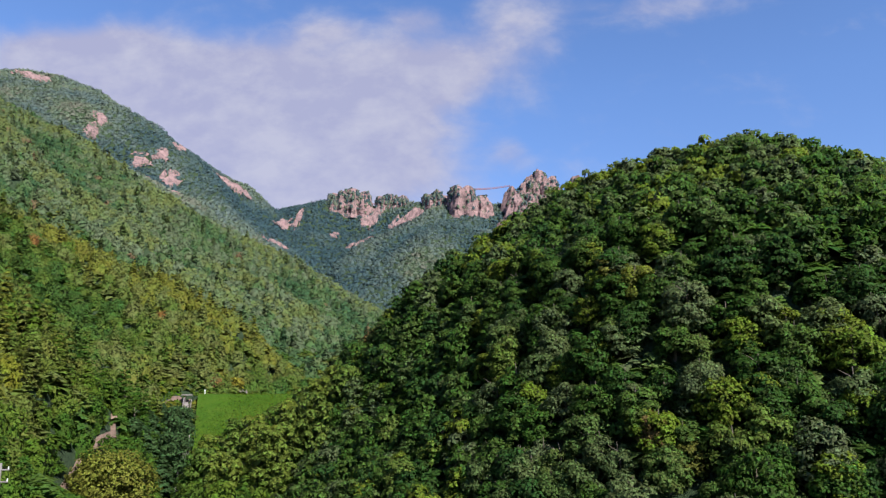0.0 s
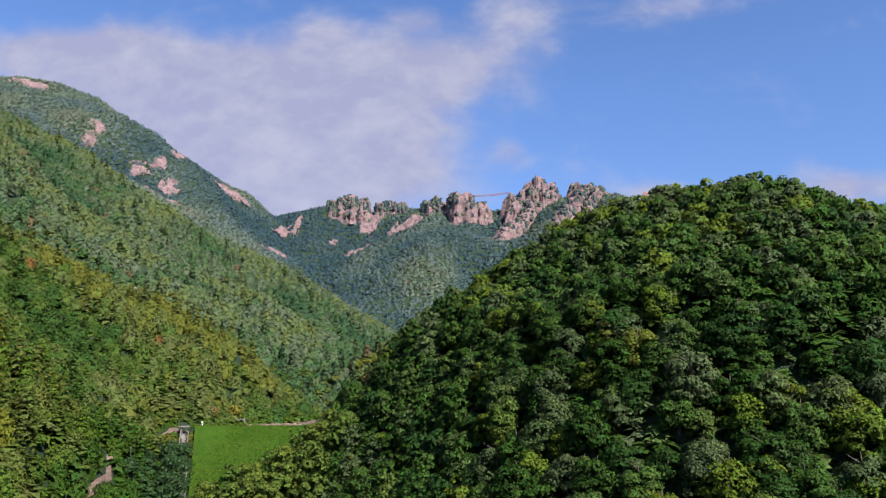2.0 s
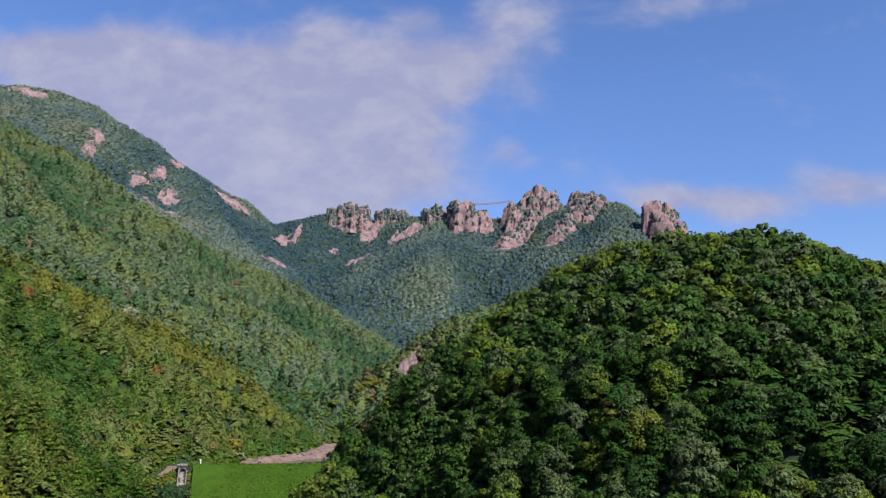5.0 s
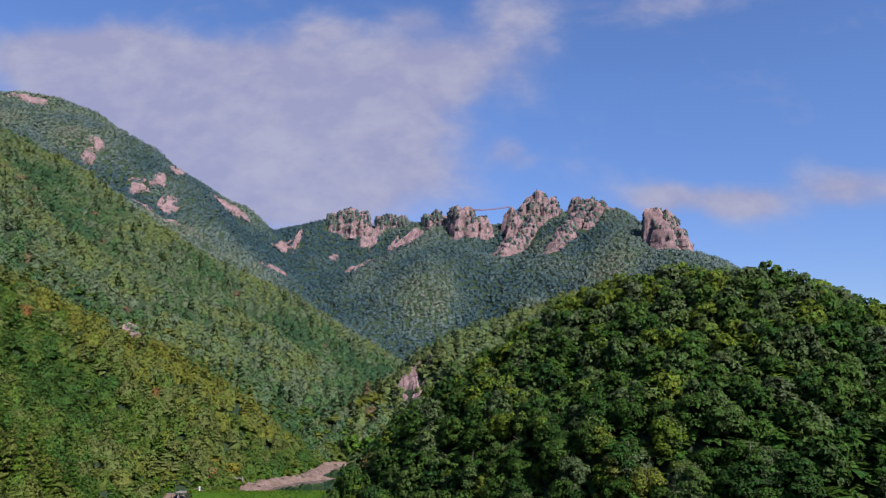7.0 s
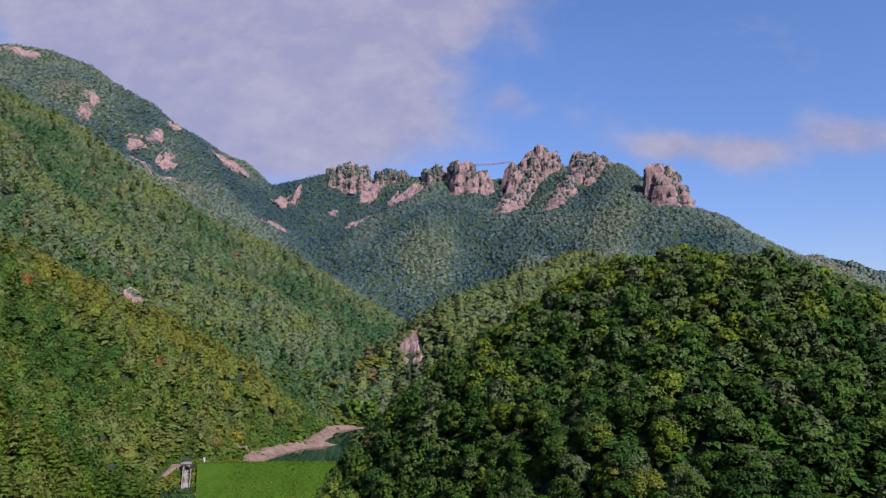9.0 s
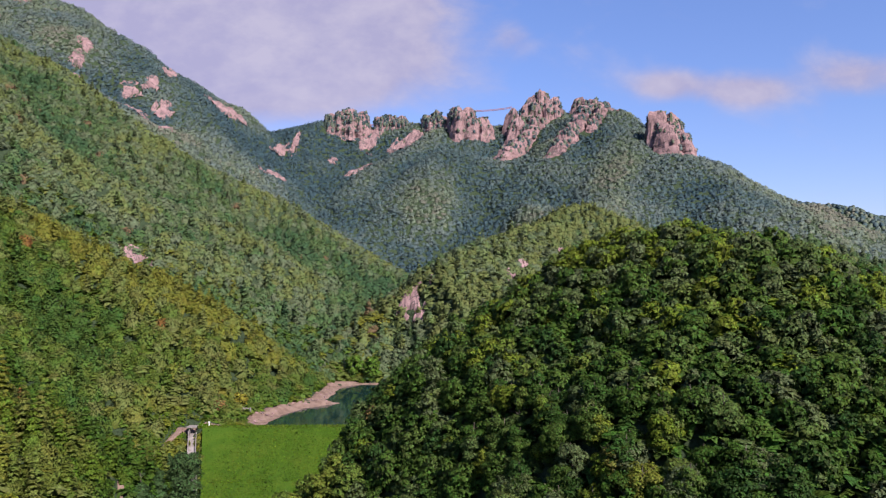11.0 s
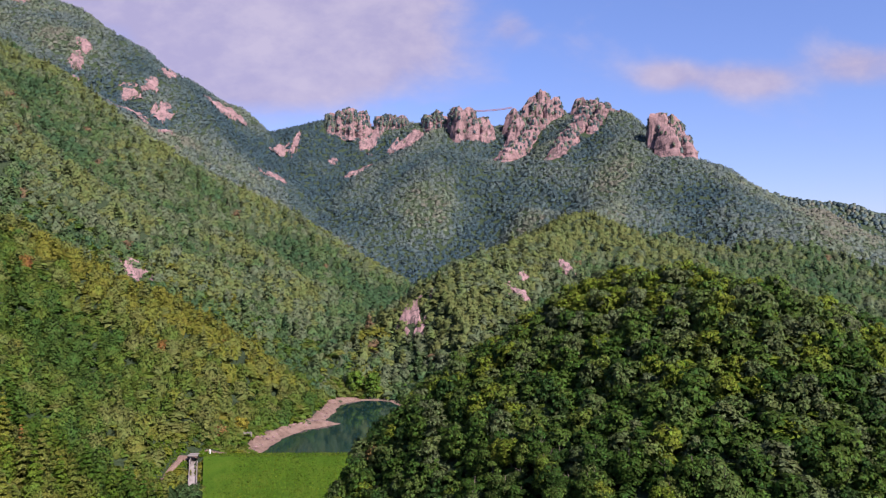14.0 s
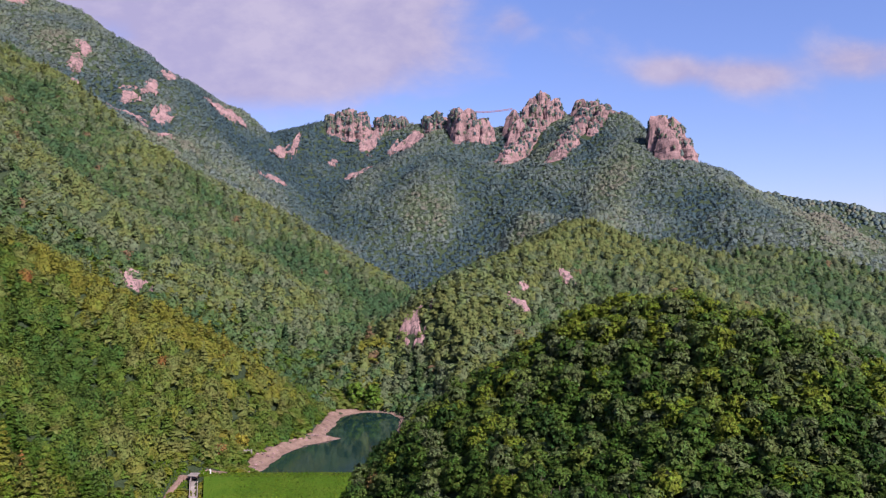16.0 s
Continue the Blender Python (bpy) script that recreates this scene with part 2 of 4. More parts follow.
LEFT_MOUNTAIN = [(-700, 700, 350, .6), (-472, 780, 387, .75), (-442, 790, 386, .8), (-404, 800, 373, .8), (-386, 820, 341, .8), (-368, 830, 349, .8), (-340, 840, 329, .8),
                 (-305, 850, 310, .78), (-270, 865, 250, .7), (-240, 880, 222, .6)]
RANGE = [(-240, 880, 224, .6), (-219, 890, 249, .6), (-153, 905, 268, .62), (-121, 910, 272, .64), (-89, 905, 261, .62), (-44, 895, 263, .6), (-8, 882, 262, .6), (10, 872, 252, .6), (56, 862, 252, .6),
         (115, 845, 256, .62), (168, 820, 262, .64), (193, 790, 253, .62), (212, 750, 222, .6), (225, 712, 200, .58), (295, 695, 147, .5), (376, 690, 96, .5), (424, 690, 70, .5)]
RANGE_SPUR = [(10, 865, 245, .6), (-38, 800, 206, .6), (-80, 740, 168, .6), (-95, 690, 132, .6), (-80, 620, 98, .6)]
GREEN_SPUR = [(200, 735, 190, .85), (150, 620, 143, .62), (100, 520, 120, .5), (86, 455, 113, .6), (55, 420, 102, .65), (15, 380, 88, .72), (-8, 345, 70, .8), (-14, 331, 55, .9), (-19, 322, 36, 1.0)]
GREEN_SPUR_SIDE = [(86, 455, 113, .6), (125, 440, 98, .6), (160, 405, 62, .55), (200, 370, 34, .5)]
FAR_RIDGE = [(300, 1250, 150, .4), (400, 1270, 175, .4), (560, 1300, 205, .4), (640, 1300, 200, .4), (790, 1300, 155, .4), (1100, 1300, 100, .4), (2500, 1300, 80, .3)]
# crest line, rounding of the crest, where the flank steepens
RIDGES = ((NEAR_HILL, 8, 50), (LEFT_SPUR, 14, 999), (LEFT_SLOPE, 10, 999), (LEFT_SPUR_HIGH, 8, 999), (LEFT_SPUR_LOW, 8, 999), (LEFT_MOUNTAIN, 6, 999), (RANGE, 5, 999), (RANGE_SPUR, 8, 999),
          (GREEN_SPUR, 12, 999), (GREEN_SPUR_SIDE, 10, 999), (FAR_RIDGE, 40, 999))
STREAM = [(10, -400, -6, .1), (-20, 0, 0, .1), (-52, 100, 4, .12), (-60, 170, 6, .12), (-60, 212, 14, .12), (-45, 300, 22, .12), (-30, 340, 34, .14), (-40, 450, 50, .14), (-58, 560, 66, .14),
          (-90, 700, 100, .14), (-110, 800, 150, .14)]
LAKE = [(-38, 196, 20), (-38, 226, 20), (-37, 245, 19.5), (-34.5, 262, 17), (-32, 275, 14.5), (-31, 290, 14), (-31.5, 306, 14), (-32, 309, 12.5)]
SPIT = [(-68, 262, 7.5), (-54, 268, 5.0), (-46, 271, 2.6), (-40, 272.5, 0.6)]
CHUTE = [(-73.7, 217, 27.6), (-73.0, 213.5, 27.2), (-70.5, 205.5, 24.2), (-66, 193, 18.2), (-61.6, 180, 12.4), (-57.8, 168, 7.4), (-55.6, 160, 6.4)]
BENCH = [(-70, 220, 29.3), (-74.5, 219.8, 29.5), (-77.2, 217.6, 29.3), (-77.6, 212, 27.0), (-79.1, 205, 24.2), (-80.2, 198, 21.3), (-80.5, 190, 18)]
WATER = 26.0
DAM_Y, DAM_Z = (-70, -46, -43, -22, -19, -3.0, -2.2, 2.2, 3.0, 22), (0.0, 7.6, 7.9, 18.6, 18.9, 28.4, 29.0, 29.0, 28.5, 18.0)


def along(x, y, points):
    """Distance to a line of points, and their further values at the nearest place, segment by segment."""
    for a, b in zip(points, points[1:]):
        dx, dy = b[0] - a[0], b[1] - a[1]
        s = np.clip(((x - a[0]) * dx + (y - a[1]) * dy) / (dx * dx + dy * dy), 0, 1)
        yield np.hypot(x - a[0] - s * dx, y - a[1] - s * dy), [u + s * (v - u) for u, v in zip(a[2:], b[2:])]


def lake_edge(x, y):
    """Metres outside the lake's shore (inside: negative)."""
    best = np.full(np.shape(x), 1e9)
    for d, (w,) in along(x, y, LAKE):
        best = np.minimum(best, d - w)
    for d, (w,) in along(x, y, SPIT):
        best = np.maximum(best, w - d)
    best = best + 2.2 * fbm(x, y, 13.0, 71, 3) + 1.2 * fbm(x, y, 3.5, 77, 2)
    return np.maximum(best, 213.5 - y)


def land(x, y):
    x, y = np.asarray(x, float), np.asarray(y, float)
    k, total, crest = 5.0, 0, np.full(x.shape, 1e9)
    for points, round_, turn_at in RIDGES:
        best = np.full(x.shape, -1e9)
        for d, (z, s) in along(x, y, points):
            best = np.maximum(best, z - s * (np.hypot(d, round_) - round_) - 0.75 * np.maximum(d - turn_at, 0))
            crest = np.minimum(crest, d)
        if points is RANGE:
            # the east end of the range falls away
            best = np.minimum(best, np.interp(x, (193, 215, 247, 295, 333, 376, 424, 700), (270, 212, 182, 147, 121, 96, 74, 5)))
        total = total + np.exp(np.clip(best / k, -20, 120))
    low = np.full(x.shape, 1e9)
    for d, (z, s) in along(x, y, STREAM):
        low = np.minimum(low, np.maximum(z + s * np.minimum(d, 110.0) - 0.35 * np.maximum(d - 170, 0) * (x > 0), -8))
    total = total + np.exp(np.clip(low / k, -20, 120))
    h = k * np.log(total)
    high = np.clip((h - low) / 30, 0, 1) * np.clip(crest / 45, 0.08, 1)
    far = np.where(x < -60, np.clip((y - 60) / 330, 0.2, 1), np.clip((y - 250) / 300, 0.25, 1))
    h = h + high * far * (26 * fbm(x, y, 120, 5, 3) + 8 * fbm(x, y, 38, 9, 3)) + 1.2 * fbm(x, y, 14, 11, 2) * np.clip(crest / 20, 0.2, 1)
    # ribs and gullies that run down the flanks
    h = h + high * np.clip((y - 540) / 120, 0, 1) * 34 * (np.abs(fbm(x, y * 0.4, 85, 61, 2)) - 0.2)
    h = h + high * np.clip((-x - 70) / 50, 0, 1) * np.clip((560 - y) / 60, 0, 1) * np.clip((y - 180) / 80, 0, 1) * 22 * (np.abs(fbm(x * 0.4, y, 70, 63, 2)) - 0.2)
    for d, (z,) in along(x, y, BENCH):
        free = 0.85 * np.maximum(d - 1.6, 0)
        h = z + np.clip(h - z, -free, free)
    for d, (z,) in along(x, y, CHUTE):
        h = np.minimum(h, z - 1.4 + 1.15 * np.maximum(d - 2.0, 0))
    # flat meadow below the dam
    hollow_ = np.clip(1 - np.hypot((x + 54) / 19, (y - 138) / 34) ** 2, 0, 1)
    h = h + hollow_ * (np.minimum(h, 8.0 + 0.02 * (150 - y)) - h)
    # bed of the dam
    u = y - 215
    toe = np.minimum(0, u) / 47.0
    fill = np.interp(u, DAM_Y, DAM_Z) - 1.2
    inside = (u > -52) & (u < 6) & (x > -70.2 - 14.5 * toe) & (x < -13 + 9 * toe)
    h = np.where(inside, np.minimum(h, fill), h)
    e = lake_edge(x, y)
    bank = WATER + 0.35 * np.maximum(e, 0) + 0.03 * np.maximum(e - 6, 0) ** 2
    rim = np.where((y > 214) & (e > 0) & (e < 14), WATER + 0.22 * e, -99)
    h = np.where(e > 0, np.maximum(np.minimum(h, bank), rim), np.minimum(h, WATER + 0.25 * e))
    return h


def mesh_object(name, verts, faces, mat, parent=None, smooth=False):
    me = bpy.data.meshes.new(name)
    me.from_pydata(verts if isinstance(verts, list) else verts.tolist(), [], faces if isinstance(faces, list) else faces.tolist())
    me.materials.append(mat)
    if smooth:
        me.shade_smooth()
    ob = new(name, me)
    ob.parent = parent
    return ob


def steps(lo, hi, step, end, grow=1.18):
    mid = list(np.arange(lo, hi + 0.1, step))
    out, d, v = [], step, hi
    while v < end:
        d *= grow
        v += d
        out.append(v)
    left, d, v = [], step, lo
    while v > -end:
        d *= grow
        v -= d
        left.append(v)
    return np.array(left[::-1] + mid + out)


gx, gy = steps(-520, 420, 4.8, 4200), steps(0, 960, 4.8, 4200)
gx = np.concatenate([gx[gx < -97], np.arange(-95, -8, 1.8), gx[gx > -7]])
gy = np.concatenate([gy[gy < 128], np.arange(130, 236, 1.8), gy[gy > 237]])
X, Y = np.meshgrid(gx, gy)
Z = land(X, Y)
nx, ny = len(gx), len(gy)
idx = np.arange(nx * ny).reshape(ny, nx)
quads = np.stack([idx[:-1, :-1], idx[:-1, 1:], idx[1:, 1:], idx[1:, :-1]], -1).reshape(-1, 4)
ground = mesh_object("ground", np.stack([X, Y, Z], -1).reshape(-1, 3), quads, floor_mat, smooth=True)
tagged(ground, "wooded mountain valley floor and slopes under trees", "ground", kind="structure")

# ---- reservoir and dam ----
wx, wy = np.meshgrid(np.linspace(-84, -8, 77), np.linspace(214, 326, 113))
widx = np.arange(wx.size).reshape(wx.shape)
wq = np.stack([widx[:-1, :-1], widx[:-1, 1:], widx[1:, 1:], widx[1:, :-1]], -1).reshape(-1, 4)
wq = wq[lake_edge(wx, wy)[:-1, :-1].ravel() < 4]
lake = mesh_object("water", np.stack([wx, wy, np.full(wx.shape, WATER)], -1).reshape(-1, 3), wq, water_mat)
tagged(lake, "dark green still reservoir water behind the grassy dam", "water", kind="structure")

# embankment: crest road, two berms, both faces; it narrows towards the toe between its abutments
prof = list(zip(DAM_Y, DAM_Z))
dv, df, cols = [], [], 64
for i in range(cols):
    f = i / (cols - 1)
    for py, pz in prof:
        toe = min(0, py) / 47.0
        x = (-70.6 - 14.5 * toe) * (1 - f) + (-15 + 9 * toe) * f
        dv.append((x, 215 + py, pz + 0.3 * noise.noise((x * 0.15, py * 0.15, 3)) + 0.12 * noise.noise((x * 0.7, py * 0.7, 8))))
for i in range(cols - 1):
    for j in range(len(prof) - 1):
        a = i * len(prof) + j
        df.append((a, a + len(prof), a + len(prof) + 1, a + 1))
dam = mesh_object("dam", dv, df, grass_mat, smooth=True)
tagged(dam, "grass-covered earth dam holding back the reservoir", "dam", kind="structure")


def strip(name, line, width, mat, lift=0.25, parent=None, rise=None):
    """A band of ground along a plan line, laid on the land, with a worn uneven edge and sunk borders."""
    pts = []
    for a, b in zip(line, line[1:]):
        n = max(2, int(math.dist(a[:2], b[:2]) / 1.5))
        pts += [tuple(u + (v - u) * k / n for u, v in zip(a, b)) for k in range(n)]
    pts.append(line[-1])
    v, f = [], []
    for k, p in enumerate(pts):
        q, r = pts[max(0, k - 1)], pts[min(len(pts) - 1, k + 1)]
        d = Vector((r[0] - q[0], r[1] - q[1])).normalized()
        w = width * (0.5 if p[1] > 170 else 0.36) * (1 + 0.35 * noise.noise((p[0] * 0.3, p[1] * 0.3, 1)))
        mid = float(land(p[0], p[1]))
        for j, o in enumerate((-1.35, -1, -0.3, 0.3, 1, 1.35)):
            x, y = p[0] - d.y * o * w, p[1] + d.x * o * w
            z = mid if rise is None else p[2]
            v.append((x, y, z + (lift if abs(o) < 1.2 else -1.2) - (0.06 if abs(o) < 0.5 else 0)))
        if k:
            for j in range(5):
                a = (k - 1) * 6 + j
                f.append((a, a + 1, a + 7, a + 6))
    return mesh_object(name, v, f, mat, parent, smooth=True)


TRACK = [(-64, 220), (-74.5, 219.8), (-77.2, 217.6), (-77.6, 212), (-79.1, 205), (-80.2, 198), (-80.5, 190), (-78.5, 178), (-72.5, 165), (-70.4, 154.5), (-69.3, 147), (-65.5, 133), (-62.4, 122.5), (-58, 108)]
track = strip("dirt_track", TRACK, 1.8, sand_mat, 0.45)
tagged(track, "pale dirt track winding up beside the dam", "track", kind="structure")

# bare shore round the water
sy, sx_ = np.meshgrid(np.linspace(214, 330, 117), np.linspace(-92, -8, 85))
e = lake_edge(sx_, sy)
sz = np.where((e > -4) & (e < 1.5 + 3.6 * np.clip((-sx_ - 34) / 14, 0, 1) + 2 * fbm(sx_, sy, 9, 31, 2)), land(sx_, sy) + 0.3 + 0.7 * fbm(sx_, sy, 4.0, 33, 3) * np.clip(e / 1.5, 0, 1), land(sx_, sy) - 1.2)
sidx = np.arange(sy.size).reshape(sy.shape)
sq = np.stack([sidx[:-1, :-1], sidx[1:, :-1], sidx[1:, 1:], sidx[:-1, 1:]], -1).reshape(-1, 4)
keep = (e[:-1, :-1].ravel() > -8) & (e[:-1, :-1].ravel() < 13)
shore = mesh_object("shore", np.stack([sx_, sy, sz], -1).reshape(-1, 3), sq[keep], sand_mat, smooth=True)
tagged(shore, "bare pinkish drawdown shore round the reservoir", "shore", kind="structure")


def part(name, bm, mat, parent=None, label=""):
    me = bpy.data.meshes.new(name)
    bm.to_mesh(me)
    bm.free()
    me.materials.append(mat)
    ob = new(name, me)
    ob.parent = parent
    if label:
        ob["label"] = label
    return ob


def box(bm, lo, hi, m=None, bevel=0.0):
    r = bmesh.ops.create_cube(bm, size=1)
    size, mid = Vector(hi) - Vector(lo), (Vector(hi) + Vector(lo)) / 2
    bmesh.ops.transform(bm, matrix=(m or Matrix()) @ Matrix.Translation(mid) @ Matrix.Diagonal((*size, 1)), verts=r["verts"])
    if bevel:
        es = list({e for v in r["verts"] for e in v.link_edges})
        bmesh.ops.bevel(bm, geom=es, offset=bevel, segments=1, affect="EDGES")


def channel_piece(line, offs, name, parent, label=""):
    """A band with the cross-section offs (sideways, up) along a line in space."""
    bm, last = bmesh.new(), None
    for k, p in enumerate(line):
        q, r = Vector(line[max(0, k - 1)]), Vector(line[min(len(line) - 1, k + 1)])
        d = (r - q).normalized()
        side = d.cross(Vector((0, 0, 1))).normalized()
        ring = [bm.verts.new(Vector(p) + side * o + Vector((0, 0, u))) for o, u in offs]
        if last:
            for j in range(len(offs)):
                bm.faces.new((last[j], last[(j + 1) % len(offs)], ring[(j + 1) % len(offs)], ring[j]))
        else:
            bm.faces.new(ring)
        last = ring
    bm.faces.new(last[::-1])
    bmesh.ops.recalc_face_normals(bm, faces=bm.faces[:])
    return part(name, bm, concrete_mat, parent, label)


spillway = tagged(new("spillway"), "pale concrete spillway chute down the edge of the dam", "spillway")
channel_piece(CHUTE, [(-0.9, -0.6), (0.9, -0.6), (0.9, -1.2), (-0.9, -1.2)], "chute_floor", spillway)
channel_piece(CHUTE, [(-1.15, 0.5), (-0.9, 0.5), (-0.9, -1.4), (-1.15, -1.4)], "side_wall", spillway)
channel_piece(CHUTE, [(0.9, 0.9), (1.15, 0.9), (1.15, -1.4), (0.9, -1.4)], "side_wall", spillway)
bm = bmesh.new()
box(bm, (-75.3, 214.6, 28.75), (-71.2, 217.4, 29.1), bevel=0.05)
part("bridge_slab", bm, concrete_mat, spillway)
wall = tagged(new("retaining_wall"), "low pale concrete wall with steps above the shore", "wall")
wz = float(land(-66.5, 240)) - 0.5
bm = bmesh.new()
box(bm, (-70.2, 239.6, wz), (-63.0, 240.2, wz + 1.5), bevel=0.05)
part("wall_face", bm, concrete_mat, wall)
for k in range(7):
    bm = bmesh.new()
    box(bm, (-70.1 + k * 1.13, 239.3, wz), (-69.85 + k * 1.13, 239.6, wz + 1.9), bevel=0.04)
    part("pier", bm, concrete_mat, wall)

white_mat, t, p = material("white_paint")
p.inputs["Base Color"].default_value = (0.5, 0.5, 0.49, 1)
p.inputs["Roughness"].default_value = 0.6
marker = tagged(new("marker_post"), "small white marker post at the end of the dam crest", "post")
bm = bmesh.new()
box(bm, (-69.2, 216.2, 28.8), (-68.9, 216.5, 30.2), bevel=0.03)
part("post", bm, white_mat, marker)
bm = bmesh.new()
box(bm, (-69.3, 216.1, 29.9), (-68.8, 216.2, 30.4), bevel=0.02)
part("plate", bm, white_mat, marker)

# power pole by the valley road
pole = tagged(new("utility_pole"), "grey concrete utility pole with crossarms among trees", "pole")
bm = bmesh.new()
bmesh.ops.create_cone(bm, cap_ends=True, segments=14, radius1=0.24, radius2=0.14, depth=17, matrix=Matrix.Translation((-49.5, 85, 13.6)))
part("mast", bm, concrete_mat, pole)
for z in (21.3, 20.0):
    bm = bmesh.new()
    box(bm, (-50.5, 84.9, z), (-48.5, 85.1, z + 0.14), bevel=0.02)
    arm = part("crossarm", bm, concrete_mat, pole)
    for dx in (-0.9, 0.0, 0.9):
        bm = bmesh.new()
        bmesh.ops.create_cone(bm, cap_ends=True, segments=8, radius1=0.09, radius2=0.05, depth=0.3, matrix=Matrix.Translation((-49.5 + dx, 85, z + 0.29)))
        part("insulator", bm, white_mat, arm)


# ---- rock ----
CRAG_TOPS = []


def block(parent, x, y, foot, top, w, d, lean, seed):
    """One massive block of jointed granite: squarish, stepped and cracked, weathered round at the top."""
    n, m, v, f = 24, 20, [], []
    turn_ = 0.7 * math.sin(seed * 5.3)
    for j in range(m + 1):
        g = j / m
        cap = math.sqrt(max(0.0, 1 - (max(0.0, g - 0.86) / 0.145) ** 2))
        for i in range(n):
            a = 2 * math.pi * i / n
            c, s_ = math.cos(a), math.sin(a)
            k = (abs(c) ** 5 + abs(s_) ** 5) ** (-1 / 5)
            lump = 0.17 * noise.noise((c * 1.1 + seed, s_ * 1.1, g * 1.3 + seed * 2.7)) + 0.14 * noise.noise((c * 3.2, s_ * 3.2 + seed, g * 4.0)) + 0.07 * noise.noise((c * 8, s_ * 8 + seed, g * 9.0))
            crack = 0.13 * math.exp(-(noise.noise((c * 1.9 + seed, s_ * 1.9, g * 0.6 + seed)) / 0.07) ** 2)
            ledge = 0.03 * math.copysign(1, math.sin(g * 13 + seed + 3 * noise.noise((c * 1.2, s_ * 1.2, seed))))
            r = k * (1.32 - 0.72 * g) * (0.3 + 0.7 * cap) * (1.0 + lump - crack + ledge)
            px, py = r * c * w / 2, r * s_ * d / 2
            rough_top = 1 + g * g * (0.1 * noise.noise((c * 1.5 * cap + seed, s_ * 1.5 * cap, 4.0)) + 0.07 * cap * math.sin(a + seed * 3))
            v.append((x + lean * g + px * math.cos(turn_) - py * math.sin(turn_), y + px * math.sin(turn_) + py * math.cos(turn_), foot + g * (top - foot) * rough_top))
    v.append((x + lean, y, top + 0.2))
    for j in range(m):
        for i in range(n):
            a, b = j * n + i, j * n + (i + 1) % n
            f.append((a, b, b + n, a + n))
    f += [(m * n + i, m * n + (i + 1) % n, len(v) - 1) for i in range(n)]
    mesh_object("block", v, f, rock_mat, parent)
    for j in range(5, m):
        for i in range(0, n, 2):
            if noise.noise((i * 0.9, j * 0.7, seed)) > (0.5 if j < m - 5 else 0.12) - (0.28 if x < 0 else 0.0):
                px, py, pz = v[j * n + i]
                CRAG_TOPS.append((px, py, pz - 0.4))


def crag(label, x, y, z, w, d, h, lean, profile, seed):
    """A granite tower: a few massive blocks whose tops follow a profile, lower ones stepping out in front."""
    rs = np.random.default_rng(seed)
    top_ob = tagged(new("rock_tower"), label, "rock", "granite towers on the ridge")
    count = max(2, round(w / 15))
    for row, (back, part_h) in enumerate(((0.18, 1.0), (-0.28, 0.7))):
        for k in range(count):
            u = (k + 0.5 + (0.25 if row else 0) + rs.uniform(-0.12, 0.12)) / count
            tall = h * float(np.interp(u, np.linspace(0, 1, len(profile)), profile)) * part_h * rs.uniform(0.95, 1.05)
            px, py = x + (u - 0.5) * w * 0.84, y + back * d + rs.uniform(-1.5, 1.5)
            foot = min(z, float(land(px, py - 4))) - 6
            block(top_ob, px, py, foot, z + tall, w / count * rs.uniform(1.3, 1.55), d * rs.uniform(0.7, 0.9), lean * part_h, seed * 13.7 + row * 5.1 + k)


def rib(a, b, width, rise, seed):
    """A buttress of leaning blocks that climbs the slope from a to b."""
    rs = np.random.default_rng(seed)
    top_ob = tagged(new("rock_rib"), "pinkish granite buttress climbing the wooded mountainside", "rock", "granite buttresses under the ridge")
    count = max(4, int(math.dist(a, b) / 13))
    for k in range(count):
        u = (k + 0.5) / count
        px, py = a[0] + (b[0] - a[0]) * u + rs.uniform(-1.5, 1.5), a[1] + (b[1] - a[1]) * u
        ground_z = float(land(px, py))
        tall = rise * (0.6 + 0.6 * math.sin(math.pi * min(1, u * 1.1))) * rs.uniform(0.85, 1.15)
        block(top_ob, px, py, ground_z - 9, ground_z + tall, width * rs.uniform(0.95, 1.25), 15 * rs.uniform(1.0, 1.35), 2.5, seed * 9.1 + k * 2.3)


# x, y, foot, width, depth, height, lean of the top, heights across it
CRAGS = [(219, 704, 184, 36, 30, 50, -3, (.72, 1.0, .96, .66)), (30, 848, 228, 50, 32, 50, 0, (.9, 1.0, .8, .6)),
         (86, 832, 214, 34, 28, 60, 5, (.8, .95, 1.0)), (116, 842, 236, 42, 28, 52, 0, (.9, 1.0, .86)),
         (158, 818, 242, 32, 22, 34, 5, (.88, 1.0, .9)), (187, 798, 236, 24, 18, 24, 3, (1.0, .8)),
         (-120, 898, 244, 58, 32, 41, 0, (.66, .95, 1.0, .72)), (-65, 900, 248, 42, 26, 28, 0, (.86, 1.0, .86)), (-8, 878, 249, 38, 24, 25, 0, (.75, 1.0, .75))]
for k, (cx, cy, cz, w, d, h, lean, profile) in enumerate(CRAGS):
    crag("pinkish bare granite tower on the mountain ridge", cx, cy, cz, w, d, h, lean, profile, k + 1)

